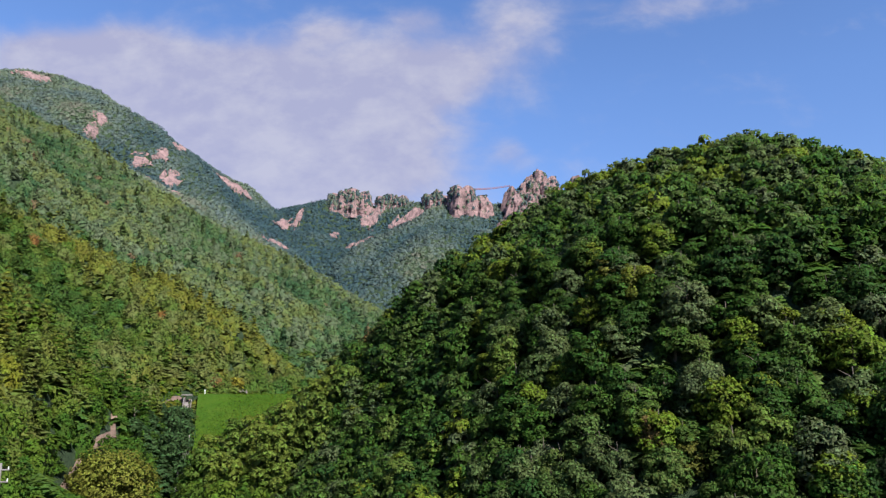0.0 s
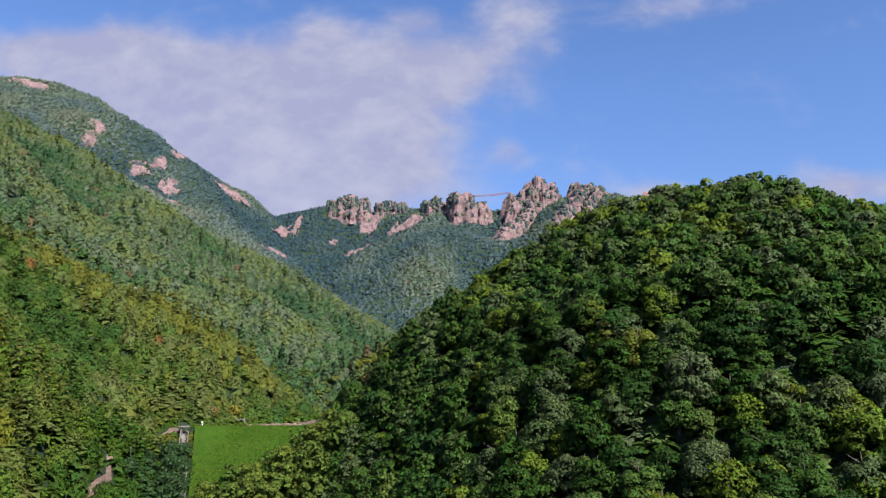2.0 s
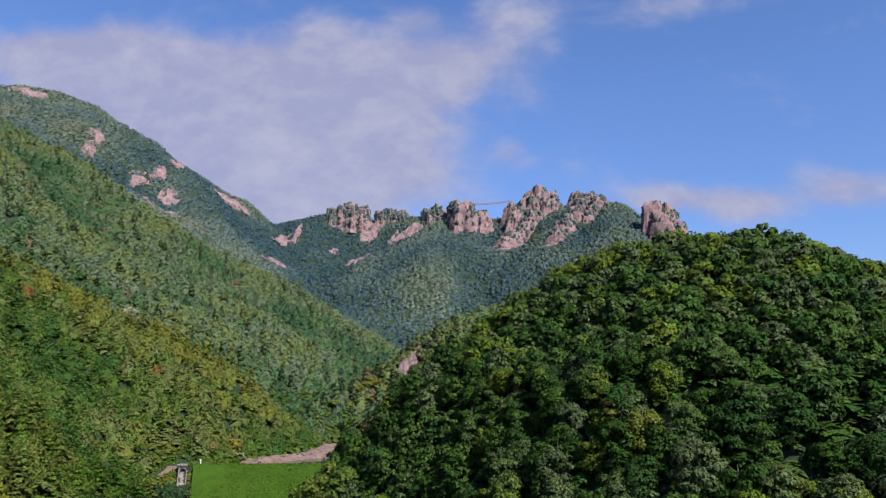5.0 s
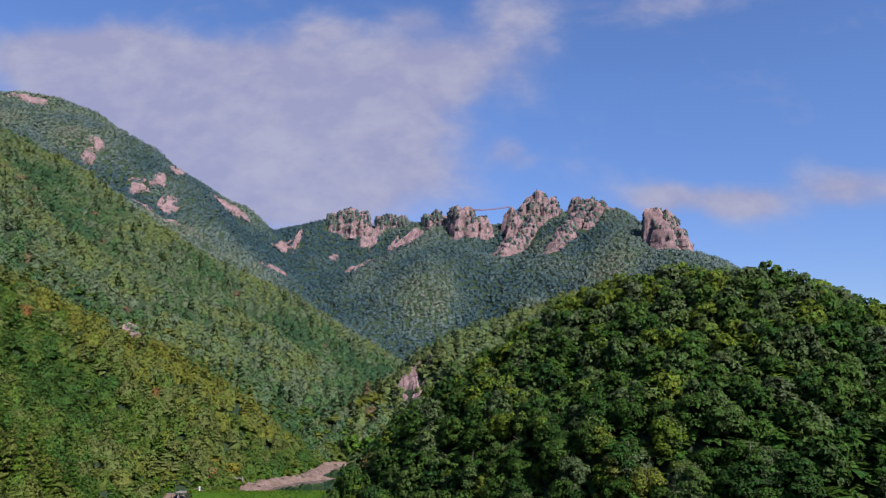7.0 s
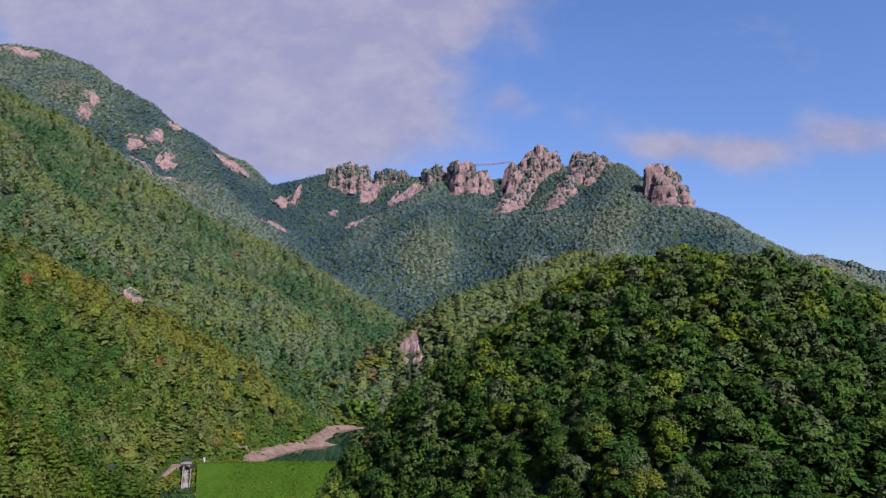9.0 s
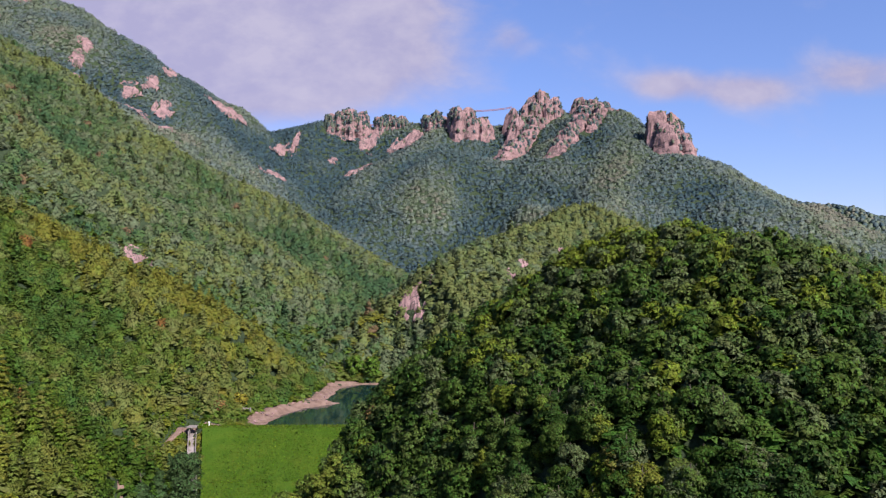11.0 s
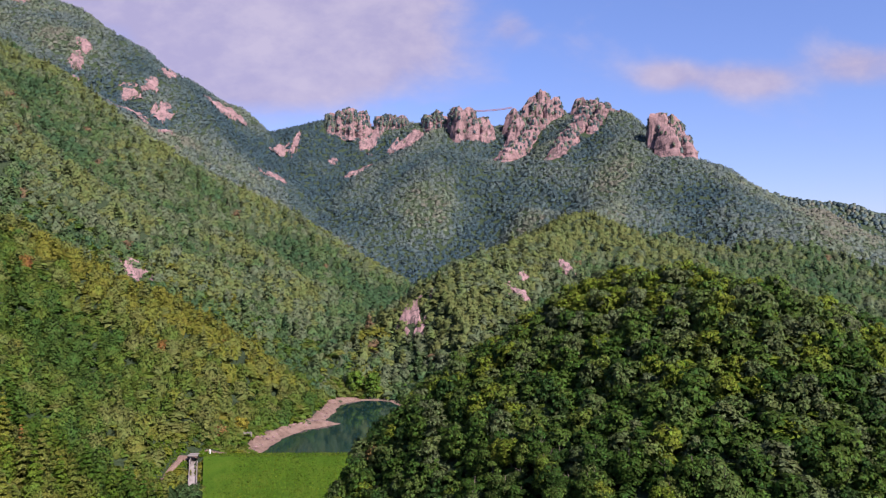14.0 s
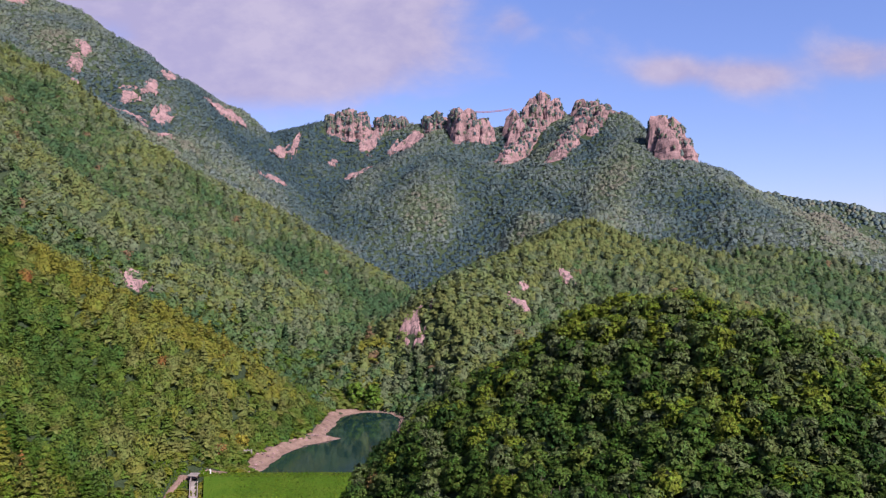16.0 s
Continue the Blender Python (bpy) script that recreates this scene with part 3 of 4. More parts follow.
# bare slabs lying in the slopes: x, y, width, length up the slope, turn
SLABS = [(-43, 850, 30, 36, -35), (-91, 785, 17, 28, -35), (-168, 722, 22, 14, 0), (-170, 835, 7, 36, 0), (-182, 818, 20, 24, 10), (-88, 868, 20, 36, -10),
         (-282, 650, 28, 18, 25), (-294, 686, 20, 14, 20), (-282, 706, 12, 20, 0), (-284, 750, 16, 30, 10), (-262, 680, 12, 24, 0), (-356, 648, 16, 14, 40)]
MORE_SLABS = [(-340, 651, 12, 10, 30), (-334, 664, 12, 12, 0), (-348, 686, 12, 14, 30), (-350, 708, 12, 22, 30), (-264, 640, 9, 13, 0), (-241, 626, 12, 11, 20),
              (-240, 805, 40, 26, 35), (-146, 342, 15, 15, 25), (-163, 330, 5, 6, 0), (-14.5, 352, 12, 9, -25), (35, 354, 9, 10, 30), (65, 385, 7, 10, 0), (40, 367, 5, 7, 0),
              (-452, 758, 34, 14, 10), (-124, 820, 9, 16, 0)]


# foot and head of the buttresses, width, height
RIBS = [((66, 764), (108, 832), 26, 13, 61), ((110, 722), (168, 818), 16, 12, 62), ((152, 760), (188, 822), 13, 10, 63)]


def slab(x, y, w, l, turn, seed, proud=1.0, ragged=0.7):
    n = 30
    c, s_ = math.cos(radians(turn)), math.sin(radians(turn))
    size = min(w, l)
    b, a = np.meshgrid(np.linspace(-1, 1, n + 1), np.linspace(-1, 1, n + 1), indexing="ij")
    px, py = x + a * w * 0.62 * c - b * l * 0.62 * s_, y + a * w * 0.62 * s_ + b * l * 0.62 * c
    r = np.hypot(a, b) + 2.1 * ragged * fbm(a + 9.0, b, 0.5, seed * 5, 4)
    inside = np.clip((0.95 - r) * 3.0, 0, 1)
    broken = 1.3 * fbm(px, py * 0.4, 5.0, seed * 3, 4) + 0.8 * np.abs(fbm(px * 1.0, py * 0.25, 3.0, seed * 7, 2))
    up_ = np.where(r < 0.95, proud * (1.2 + 0.05 * size) * inside + ragged * (0.8 + 0.09 * size) * broken * inside, -1.5)
    v = np.stack([px, py - 0.25 * np.maximum(0, up_), land(px, py) + up_], -1).reshape(-1, 3)
    i = np.arange((n + 1) ** 2).reshape(n + 1, n + 1)
    f = np.stack([i[:-1, :-1], i[:-1, 1:], i[1:, 1:], i[1:, :-1]], -1).reshape(-1, 4)
    return tagged(mesh_object("rock_slab", v, f, rock_mat), "bare pinkish granite slab in the wooded slope", "rock", "granite slabs in the slopes")


for k, (cx, cy, w, l, turn) in enumerate(SLABS + MORE_SLABS):
    slab(cx, cy, w, l, turn, k + 1)
for a, b, width, rise, k in RIBS:
    rib(a, b, width, rise, k)

# rope bridges between the towers
steel_mat, t, p = material("red_brown_steel")
p.inputs["Base Color"].default_value = (0.30, 0.12, 0.09, 1)
p.inputs["Metallic"].default_value, p.inputs["Roughness"].default_value = 0.3, 0.6


def rope_bridge(a, b, sag):
    a, b = Vector(a), Vector(b)
    top = tagged(new("suspension_bridge"), "slender suspension footbridge hung between two rock towers", "bridge")
    side = (b - a).cross(Vector((0, 0, 1))).normalized()
    n = 20

    def at(f, o, u):
        return a.lerp(b, f) + side * o + Vector((0, 0, u - sag * 4 * f * (1 - f)))
    for nm, o, u, r in (("deck", 0, 0, 0.55), ("handrail_cable", -0.7, 1.2, 0.12), ("handrail_cable", 0.7, 1.2, 0.12)):
        bm, last = bmesh.new(), None
        for k in range(n + 1):
            c = at(k / n, o, u)
            ring = [bm.verts.new(c + side * (dx * r) + Vector((0, 0, dz * min(r, 0.2)))) for dx, dz in ((-1, -1), (1, -1), (1, 1), (-1, 1))]
            if last:
                for j in range(4):
                    bm.faces.new((last[j], last[(j + 1) % 4], ring[(j + 1) % 4], ring[j]))
            last = ring
        part(nm, bm, steel_mat, top)


rope_bridge((36, 850, 268.0), (80, 842, 270.0), 1.2)
rope_bridge((-99, 902, 263), (-80, 900, 263), 0.5)


# ---- trees ----
rng = np.random.default_rng(4)


def cards(centres, normals, size, rs, dome=None):
    """Small leaf sprays: a triangle at each centre, turned by its normal; its leaves share the way their bough faces."""
    n = len(centres)
    nrm = normals / np.linalg.norm(normals, axis=1, keepdims=True)
    ref = rs.normal(size=(n, 3))
    u = np.cross(nrm, ref)
    u /= np.linalg.norm(u, axis=1, keepdims=True)
    v = np.cross(nrm, u)
    s = np.asarray(size).reshape(-1, 1) * np.ones((n, 1))
    a, b = s * rs.uniform(0.45, 0.75, (n, 1)), s * rs.uniform(0.4, 0.7, (n, 1))
    q = np.stack([centres - u * a, centres + u * a * 0.6 - v * b, centres + u * a * 0.5 + v * b], 1)
    way_ = normals if dome is None else dome
    way_ = way_ / np.linalg.norm(way_, axis=1, keepdims=True)
    return np.concatenate([q.reshape(-1, 3), np.repeat(way_, 3, axis=0)], 1)


def broadleaf(rs, count, size, radius=3.1, height=6.2, lift=2.4, lobes=11, up_=0.35, mess=0.35, clump=(0.32, 0.52)):
    """A crown of uneven clumps of leaf sprays."""
    pts, nrm, dome = [], [], []
    per = count // lobes
    for k in range(lobes):
        th = k * 2.399 + rs.uniform(-0.5, 0.5)
        f = (k + 0.5) / lobes
        wide = math.sqrt(max(0.06, 1 - ((f - 0.3) / 0.78) ** 2)) if f > 0.3 else 0.8 + 0.2 * f / 0.3
        rr = radius * 0.78 * wide * rs.uniform(0.6, 1.05)
        c = np.array([rr * math.cos(th), rr * math.sin(th), lift + f * height * 0.9 + rs.normal() * 0.25])
        r = radius * rs.uniform(*clump)
        d = rs.normal(size=(per, 3))
        d[:, 2] = np.where(rs.uniform(size=per) < 0.75, np.abs(d[:, 2]) * 0.95 - 0.1, d[:, 2])
        d /= np.linalg.norm(d, axis=1, keepdims=True)
        pts.append(c + d * r * rs.uniform(0.7, 1.1, (per, 1)) * np.array([1, 1, 0.75]))
        out = pts[-1] - np.array([0, 0, lift + height * 0.3])
        dome.append(d * 0.75 + 0.8 * out / np.linalg.norm(out, axis=1, keepdims=True) + np.array([0, 0, 0.25]))
        nrm.append(d + np.array([0, 0, up_]) + rs.normal(size=(per, 3)) * mess)
    pts, nrm = np.concatenate(pts), np.concatenate(nrm)
    return cards(pts, nrm, size * rs.uniform(0.7, 1.3, len(pts)), rs, np.concatenate(dome))


def conifer(rs, count, size, radius=2.6, height=9.0):
    """Tiers of drooping sprays round a leader."""
    f = np.sqrt(rs.uniform(0.0, 1.0, count))
    tier = np.round((1 - f) * 9) / 9
    th = rs.uniform(0, 2 * math.pi, count)
    arm = rs.uniform(0.25, 1.0, count) ** 0.6
    r = radius * (1.02 - tier) ** 0.8 * arm * (0.8 + 0.25 * np.sin(th * 3 + tier * 20))
    z = 1.4 + tier * (height - 1.4) - 0.28 * r + rs.normal(size=count) * 0.12
    pts = np.stack([r * np.cos(th), r * np.sin(th), z], -1)
    nrm = np.stack([0.5 * np.cos(th), 0.5 * np.sin(th), np.ones(count)], -1) + rs.normal(size=(count, 3)) * 0.3
    return cards(pts, nrm, size * rs.uniform(0.7, 1.3, count), rs, np.stack([np.cos(th), np.sin(th), np.full(count, 0.8)], -1))


def massed_crown(rs, radius, height, lobes, sprays, size, segs=6):
    """A crown among many: a rounded uneven body under a coat of leaf sprays that gather in boughs."""
    heart, grid, out = np.array([0, 0, height * 0.3]), [], []
    turn0 = rs.uniform(0, 6)
    for j, (wide, high) in enumerate(((0.98, -0.35), (0.96, 0.26), (0.62, 0.74))):
        for i in range(segs):
            a = turn0 + 2 * math.pi * (i + 0.5 * j + rs.uniform(-0.25, 0.25)) / segs
            k = rs.uniform(0.78, 1.12)
            grid.append(np.array([math.cos(a) * radius * wide * k, math.sin(a) * radius * wide * k, height * (high + rs.uniform(-0.07, 0.07))]))
    grid.append(np.array([rs.normal() * 0.12 * radius, rs.normal() * 0.12 * radius, height * rs.uniform(0.88, 1.0)]))
    for j in range(2):
        for i in range(segs):
            p0, p1 = j * segs + i, j * segs + (i + 1) % segs
            out += [p0, p1, p1 + segs, p0, p1 + segs, p0 + segs]
    for i in range(segs):
        out += [2 * segs + i, 2 * segs + (i + 1) % segs, 3 * segs]
    body = np.array([grid[k] for k in out]) * (0.84 if sprays > 20 else 1.0)
    n = (body - heart) / np.array([radius, radius, height]) + np.array([0, 0, 0.5])
    body = np.concatenate([body, n / np.linalg.norm(n, axis=1, keepdims=True)], 1)
    if not sprays:
        return body
    th = np.arange(lobes) * 2.399 + rs.uniform(-0.4, 0.4, lobes)
    f = (np.arange(lobes) + 0.5) / lobes
    rr = radius * 0.68 * np.sqrt(1 - f ** 2) * rs.uniform(0.85, 1.1, lobes)
    mid = np.stack([rr * np.cos(th), rr * np.sin(th), height * (0.2 + 0.58 * f)], -1)
    pick = rs.integers(lobes, size=sprays)
    d = rs.normal(size=(sprays, 3))
    d[:, 2] = np.abs(d[:, 2]) - 0.15
    d /= np.linalg.norm(d, axis=1, keepdims=True)
    bough = radius * rs.uniform(0.34, 0.5, lobes)[pick][:, None]
    pts = mid[pick] + d * bough * rs.uniform(0.75, 1.1, (sprays, 1)) * np.array([1, 1, 0.8])
    o = (pts - heart) / np.array([radius, radius, height])
    way_ = 0.6 * d + 0.7 * o / np.linalg.norm(o, axis=1, keepdims=True) + np.array([0, 0, 0.2])
    return np.concatenate([body, cards(pts, d + 0.4 * o + rs.normal(size=(sprays, 3)) * 0.35, size * rs.uniform(0.7, 1.3, sprays), rs, way_)])


def tuft(rs, count, size, radius=3.3, height=5.0):
    """A far crown: a few overlapping sprays over an uneven dome."""
    d = rs.normal(size=(count, 3))
    d[:, 2] = np.abs(d[:, 2]) + 0.1
    d /= np.linalg.norm(d, axis=1, keepdims=True)
    pts = d * np.array([radius, radius, height]) * rs.uniform(0.65, 1.05, (count, 1)) + np.array([0, 0, 0.6])
    return cards(pts, d * 0.7 + np.array([0, 0, 0.7]) + rs.normal(size=(count, 3)) * 0.15, size * rs.uniform(0.7, 1.3, count), rs, d * 0.8 + np.array([0, 0, 0.6]))


def card_mesh(name, verts, mat, tones=None):
    n = len(verts) // 3
    me = bpy.data.meshes.new(name)
    me.vertices.add(n * 3)
    me.vertices.foreach_set("co", verts[:, :3].astype(np.float32).ravel())
    me.loops.add(n * 3)
    me.loops.foreach_set("vertex_index", np.arange(n * 3, dtype=np.int32))
    me.polygons.add(n)
    me.polygons.foreach_set("loop_start", np.arange(0, n * 3, 3, dtype=np.int32))
    at = me.attributes.new("dome", "FLOAT_VECTOR", "POINT")
    at.data.foreach_set("vector", np.ascontiguousarray(verts[:, 3:6], dtype=np.float32).ravel())
    if tones is not None:
        at = me.attributes.new("tone", "FLOAT", "FACE")
        at.data.foreach_set("value", tones.astype(np.float32))
    me.materials.append(mat)
    me.update(calc_edges=True)
    return me


def forest(name, label, places, protos, mat, rs, lo=0.8, hi=1.25, tone_of=None):
    """Many crowns joined into one stand."""
    verts, tones = [], []
    tone = tone_of(places[:, 0], places[:, 1]) if tone_of else rs.uniform(size=len(places))
    for k, (x, y, z) in enumerate(places):
        v = protos[rs.integers(len(protos))]
        s, a = rs.uniform(lo, hi), rs.uniform(0, 2 * math.pi)
        ca, sa = math.cos(a) * s, math.sin(a) * s
        h = s * rs.uniform(0.85, 1.25)
        out = np.stack([v[:, 0] * ca - v[:, 1] * sa + x, v[:, 0] * sa + v[:, 1] * ca + y, v[:, 2] * h + z, v[:, 3] * ca - v[:, 4] * sa, v[:, 3] * sa + v[:, 4] * ca, v[:, 5] * s], -1)
        verts.append(out)
        tones.append(np.full(len(v) // 3, tone[k]))
    ob = new(name, card_mesh(name, np.concatenate(verts), mat, np.concatenate(tones)))
    return tagged(ob, label, "forest", kind="stuff")


def scatter(x0, x1, y0, y1, gap, rs):
    gx_, gy_ = np.meshgrid(np.arange(x0, x1, gap), np.arange(y0, y1, gap))
    x = gx_.ravel() + rs.uniform(-0.42, 0.42, gx_.size) * gap
    y = gy_.ravel() + rs.uniform(-0.42, 0.42, gx_.size) * gap
    return x, y


def open_ground(x, y):
    """Places where no tree stands: water, shore, dam."""
    e = lake_edge(x, y)
    left_bank = np.clip((-x - 40) / 10, 0, 1)
    clear = e < 2.5 + 4 * left_bank
    clear |= (x > -78 + (217 - y) * 0.27) & (x < -27 - (217 - y) * 0.3) & (y > 164) & (y < 222)
    clear |= np.hypot(x, y) < 30
    clear |= (x > -82 - (205 - y) * 0.05) & (x < -70) & (y > 193) & (y < 226)
    clear |= (y > 35) & (y < 90) & (x < -0.5 * y)
    clear |= (y > 84) & (y < 133) & (x < -0.34 * y) & (x > -0.53 * y)
    clear |= (y > 120) & (y < 164) & (x < -0.338 * y) & (x > -0.385 * y)
    for d, _ in along(x, y, TRACK):
        clear |= d < np.where(y > 192, 3.6, np.where((y > 145) & (y < 168), 2.3, 0.4))
    for d, _ in along(x, y, [c[:2] for c in CHUTE]):
        clear |= d < 2.4
    for cx, cy, w, l, turn in SLABS + MORE_SLABS:
        c, s_ = math.cos(radians(turn)), math.sin(radians(turn))
        u, v = (x - cx) * c + (y - cy) * s_, -(x - cx) * s_ + (y - cy) * c
        clear |= (u / (w * 0.38)) ** 2 + ((v + 1) / (l * 0.38 + 1)) ** 2 < 0.55 + 0.9 * (fbm(x, y, 5.0, 83, 2) + 0.5)
    for a, b, width, rise, _ in RIBS:
        for d, _ in along(x, y, (a, b)):
            clear |= d < width * 0.62
    for cx, cy, cz, w, d, h, lean, _ in CRAGS:
        clear |= (np.abs(x - cx) < w * 0.5) & (y > cy - d * 0.6 - 3) & (y < cy + d * 0.4)
    return clear


def planted(x, y, keep):
    ok = keep & ~open_ground(x, y)
    x, y = x[ok], y[ok]
    return np.stack([x, y, land(x, y) - 0.3], -1)


def sides(places):
    """The trees on the slopes that face the valley, and those on the far sides of the ridges."""
    hidden = np.zeros(len(places), bool)
    for s_ in np.linspace(0.12, 0.985, 44):
        hidden |= land(places[:, 0] * s_, places[:, 1] * s_) > 92 + (places[:, 2] + 9 - 92) * s_ + 1
    return places[~hidden], places[hidden]


def near_zone(x, y):
    return (y > 30) & (y < 215) & (x > -26) & (x < 0.66 * y + 18) & ((x > -10) | (y > 60))


def steep(x, y):
    return np.hypot(land(x + 1.5, y) - land(x - 1.5, y), land(x, y + 1.5) - land(x, y - 1.5)) / 3


x, y = scatter(-30, 132, 30, 216, 3.55, rng)
x2, y2 = scatter(-30, 132, 30, 216, 3.55, rng)
more = (steep(x2, y2) > 0.72) & (x2 % 7 < 4.5)
x, y = np.concatenate([x, x2[more]]), np.concatenate([y, y2[more]])
hill = planted(x, y, near_zone(x, y))
# the trees on the hill's open face
face = (hill[:, 0] > 4) & (hill[:, 0] < 72) & (hill[:, 1] > 48) & (hill[:, 1] < 160) & (hill[:, 0] * 0.75 + hill[:, 1] * 0.66 < 142) & (hill[:, 0] < hill[:, 1] * 0.62)
pick = np.flatnonzero(face)
pick = pick[np.argsort(hill[pick, 0] * 0.75 + hill[pick, 1] * 0.66, kind="stable")][:300]
singles = hill[pick]
rest = np.delete(hill, pick, axis=0)

bark = earthy("bark", [(0.3, (0.06, 0.05, 0.04)), (0.7, (0.16, 0.13, 0.1))], 2.0)


def trunk_mesh(rs):
    bm = bmesh.new()
    last, n = None, 7
    for k in range(6):
        f = k / 5
        c = Vector((0.25 * math.sin(f * 3 + rs.uniform(0, 1)), 0.2 * f, f * 6.0 - 0.4))
        ring = [bm.verts.new(c + Vector((math.cos(a), math.sin(a), 0)) * (0.24 * (1 - f) + 0.04)) for a in [2 * math.pi * j / n for j in range(n)]]
        if last:
            for j in range(n):
                bm.faces.new((last[j], last[(j + 1) % n], ring[(j + 1) % n], ring[j]))
        last = ring
    for k in range(5):
        a, z0 = k * 2.4 + rs.uniform(0, 1), 2.0 + k * 0.6
        d = Vector((math.cos(a), math.sin(a), 0.7)).normalized()
        side = d.cross(Vector((0, 0, 1))).normalized() * 0.07
        base, tip = Vector((0, 0.1, z0)), Vector((0, 0.1, z0)) + d * 2.0
        q = [bm.verts.new(base + side), bm.verts.new(base - side), bm.verts.new(base + Vector((0, 0, 0.12))), bm.verts.new(tip)]
        for f3 in ((0, 1, 3), (1, 2, 3), (2, 0, 3)):
            bm.faces.new([q[j] for j in f3])
    me = bpy.data.meshes.new("trunk")
    bm.to_mesh(me)
    bm.free()
    me.materials.append(bark)
    return me


kinds = []
for k in range(9):
    rs = np.random.default_rng(100 + k)
    crown = broadleaf(rs, 2500, 0.37, radius=rs.uniform(2.5, 3.3), height=rs.uniform(3.8, 5.2), lift=0.7, lobes=int(rs.integers(20, 28)), clump=(0.28, 0.44))
    kinds.append((trunk_mesh(rs), card_mesh("crown", crown, leaf_single)))
for k, (x, y, z) in enumerate(singles):
    root = new("broadleaf_tree")
    tr, cr = kinds[int(rng.integers(len(kinds)))]
    for nm, me in (("trunk", tr), ("crown", cr)):
        o = new(nm, me)
        o.parent = root
    s = rng.uniform(0.7, 1.1)
    root.matrix_basis = pose(x, y, z, rng.uniform(-5, 5), rng.uniform(-5, 5), rng.uniform(0, 360)) @ Matrix.Diagonal((s, s, s * rng.uniform(0.9, 1.15), 1))
    tagged(root, "leafy green broadleaf tree on the near hill", "tree", "trees on the near hill")


def relief_shade(x, y):
    """Paler spurs and darker gullies: tone of the stands, with sun and shade put in."""
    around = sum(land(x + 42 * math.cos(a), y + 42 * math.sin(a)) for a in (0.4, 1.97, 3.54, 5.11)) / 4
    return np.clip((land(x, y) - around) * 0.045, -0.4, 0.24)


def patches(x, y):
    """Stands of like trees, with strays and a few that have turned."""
    # spurs lightened and gullies darkened here stand in partly for sun and shade
    tone = np.clip(0.45 + relief_shade(x, y) + 0.6 * fbm(x, y, 42, 21, 2) + 0.35 * fbm(x, y, 12, 23, 2) + rs.normal(size=len(x)) * 0.16, 0, 0.84)
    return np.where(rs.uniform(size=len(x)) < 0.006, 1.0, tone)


def hill_stand(x, y):
    """The near hill's trees: mixed tree by tree, yellower upward with the top's sunlight put into the tone."""
    tone = np.clip(0.44 + 0.35 * fbm(x, y, 30, 25, 2) + 0.3 * np.clip((land(x, y) - 48) / 25, 0, 1) + rs.normal(size=len(x)) * 0.27, 0, 0.93)
    return np.where(rs.uniform(size=len(x)) < 0.004, 1.0, tone)


def mountain_stand(x, y):
    """Mixed trees; a cloud's shadow over the high hollow and crest is put into the tone."""
    cloud_shade = np.clip((land(x, y) - 150) / 70, 0, 1) * np.clip((60 - x) / 120, 0, 1) * np.clip((x + 380) / 100, 0, 1)
    tone = 0.5 + relief_shade(x, y) + 0.75 * fbm(x, y, 75, 27, 4) + rs.normal(size=len(x)) * 0.1 - 0.38 * cloud_shade
    return np.clip(tone, 0, 1)


rs = np.random.default_rng(7)
p_near = [broadleaf(rs, 420, 0.68, radius=2.7, height=4.3, lift=0.5, lobes=16, clump=(0.3, 0.46)) for k in range(7)]
p_valley = [massed_crown(rs, 3.2, 6.4, 18, 560, 0.5) for k in range(7)] + [conifer(rs, 640, 0.72, height=10) for k in range(4)]
p_fine = [massed_crown(rs, 3.4, 4.9, 15, 300, 0.55) for k in range(9)] + [conifer(rs, 260, 0.95, 2.6, 8.0) for k in range(2)]
p_mid = [massed_crown(rs, 3.6, 4.6, 9, 84, 0.95) - np.array([0, 0, 0.7, 0, 0, 0]) for k in range(10)] + [conifer(rs, 110, 1.4, 2.4, 7.5)]
p_rich = [broadleaf(rs, 700, 0.56, radius=2.9, height=4.8, lift=0.6, lobes=20, clump=(0.28, 0.44)) for k in range(6)]
p_bush = [tuft(rs, 26, 1.7, 2.0, 1.7) - np.array([0, 0, 0.4, 0, 0, 0]) for k in range(5)]
p_far = [massed_crown(rs, 3.9, 3.9, 6, 24, 1.35, 5) - np.array([0, 0, 1.6, 0, 0, 0]) for k in range(14)]
p_back = [massed_crown(rs, 3.8, 4.6, 4, 0, 1.0, 5) - np.array([0, 0, 0.8, 0, 0, 0]) for k in range(4)]
p_shrub = [tuft(rs, 40, 0.9, 1.3, 1.3) - np.array([0, 0, 0.5, 0, 0, 0]) for k in range(6)]
p_crest = [massed_crown(rs, 1.9, 2.4, 5, 24, 0.9, 5) - np.array([0, 0, 0.5, 0, 0, 0]) for k in range(6)]
rest, hill_back = sides(rest)
foot = (rest[:, 0] < 12) & (rest[:, 1] < 190)
forest("hill_foot_woods", "leafy green broadleaf woods at the foot of the near hill", rest[foot], p_rich, leaf_near, rs, 0.62, 1.08, hill_stand)
forest("near_hill_woods", "dense green broadleaf woods covering the near hill", rest[~foot], p_near, leaf_near, rs, 0.62, 1.08, hill_stand)

forest("hill_back_woods", "green woods on the far side of the near hill", hill_back[::2], p_back, leaf_near, rs, 0.8, 1.1, hill_stand)

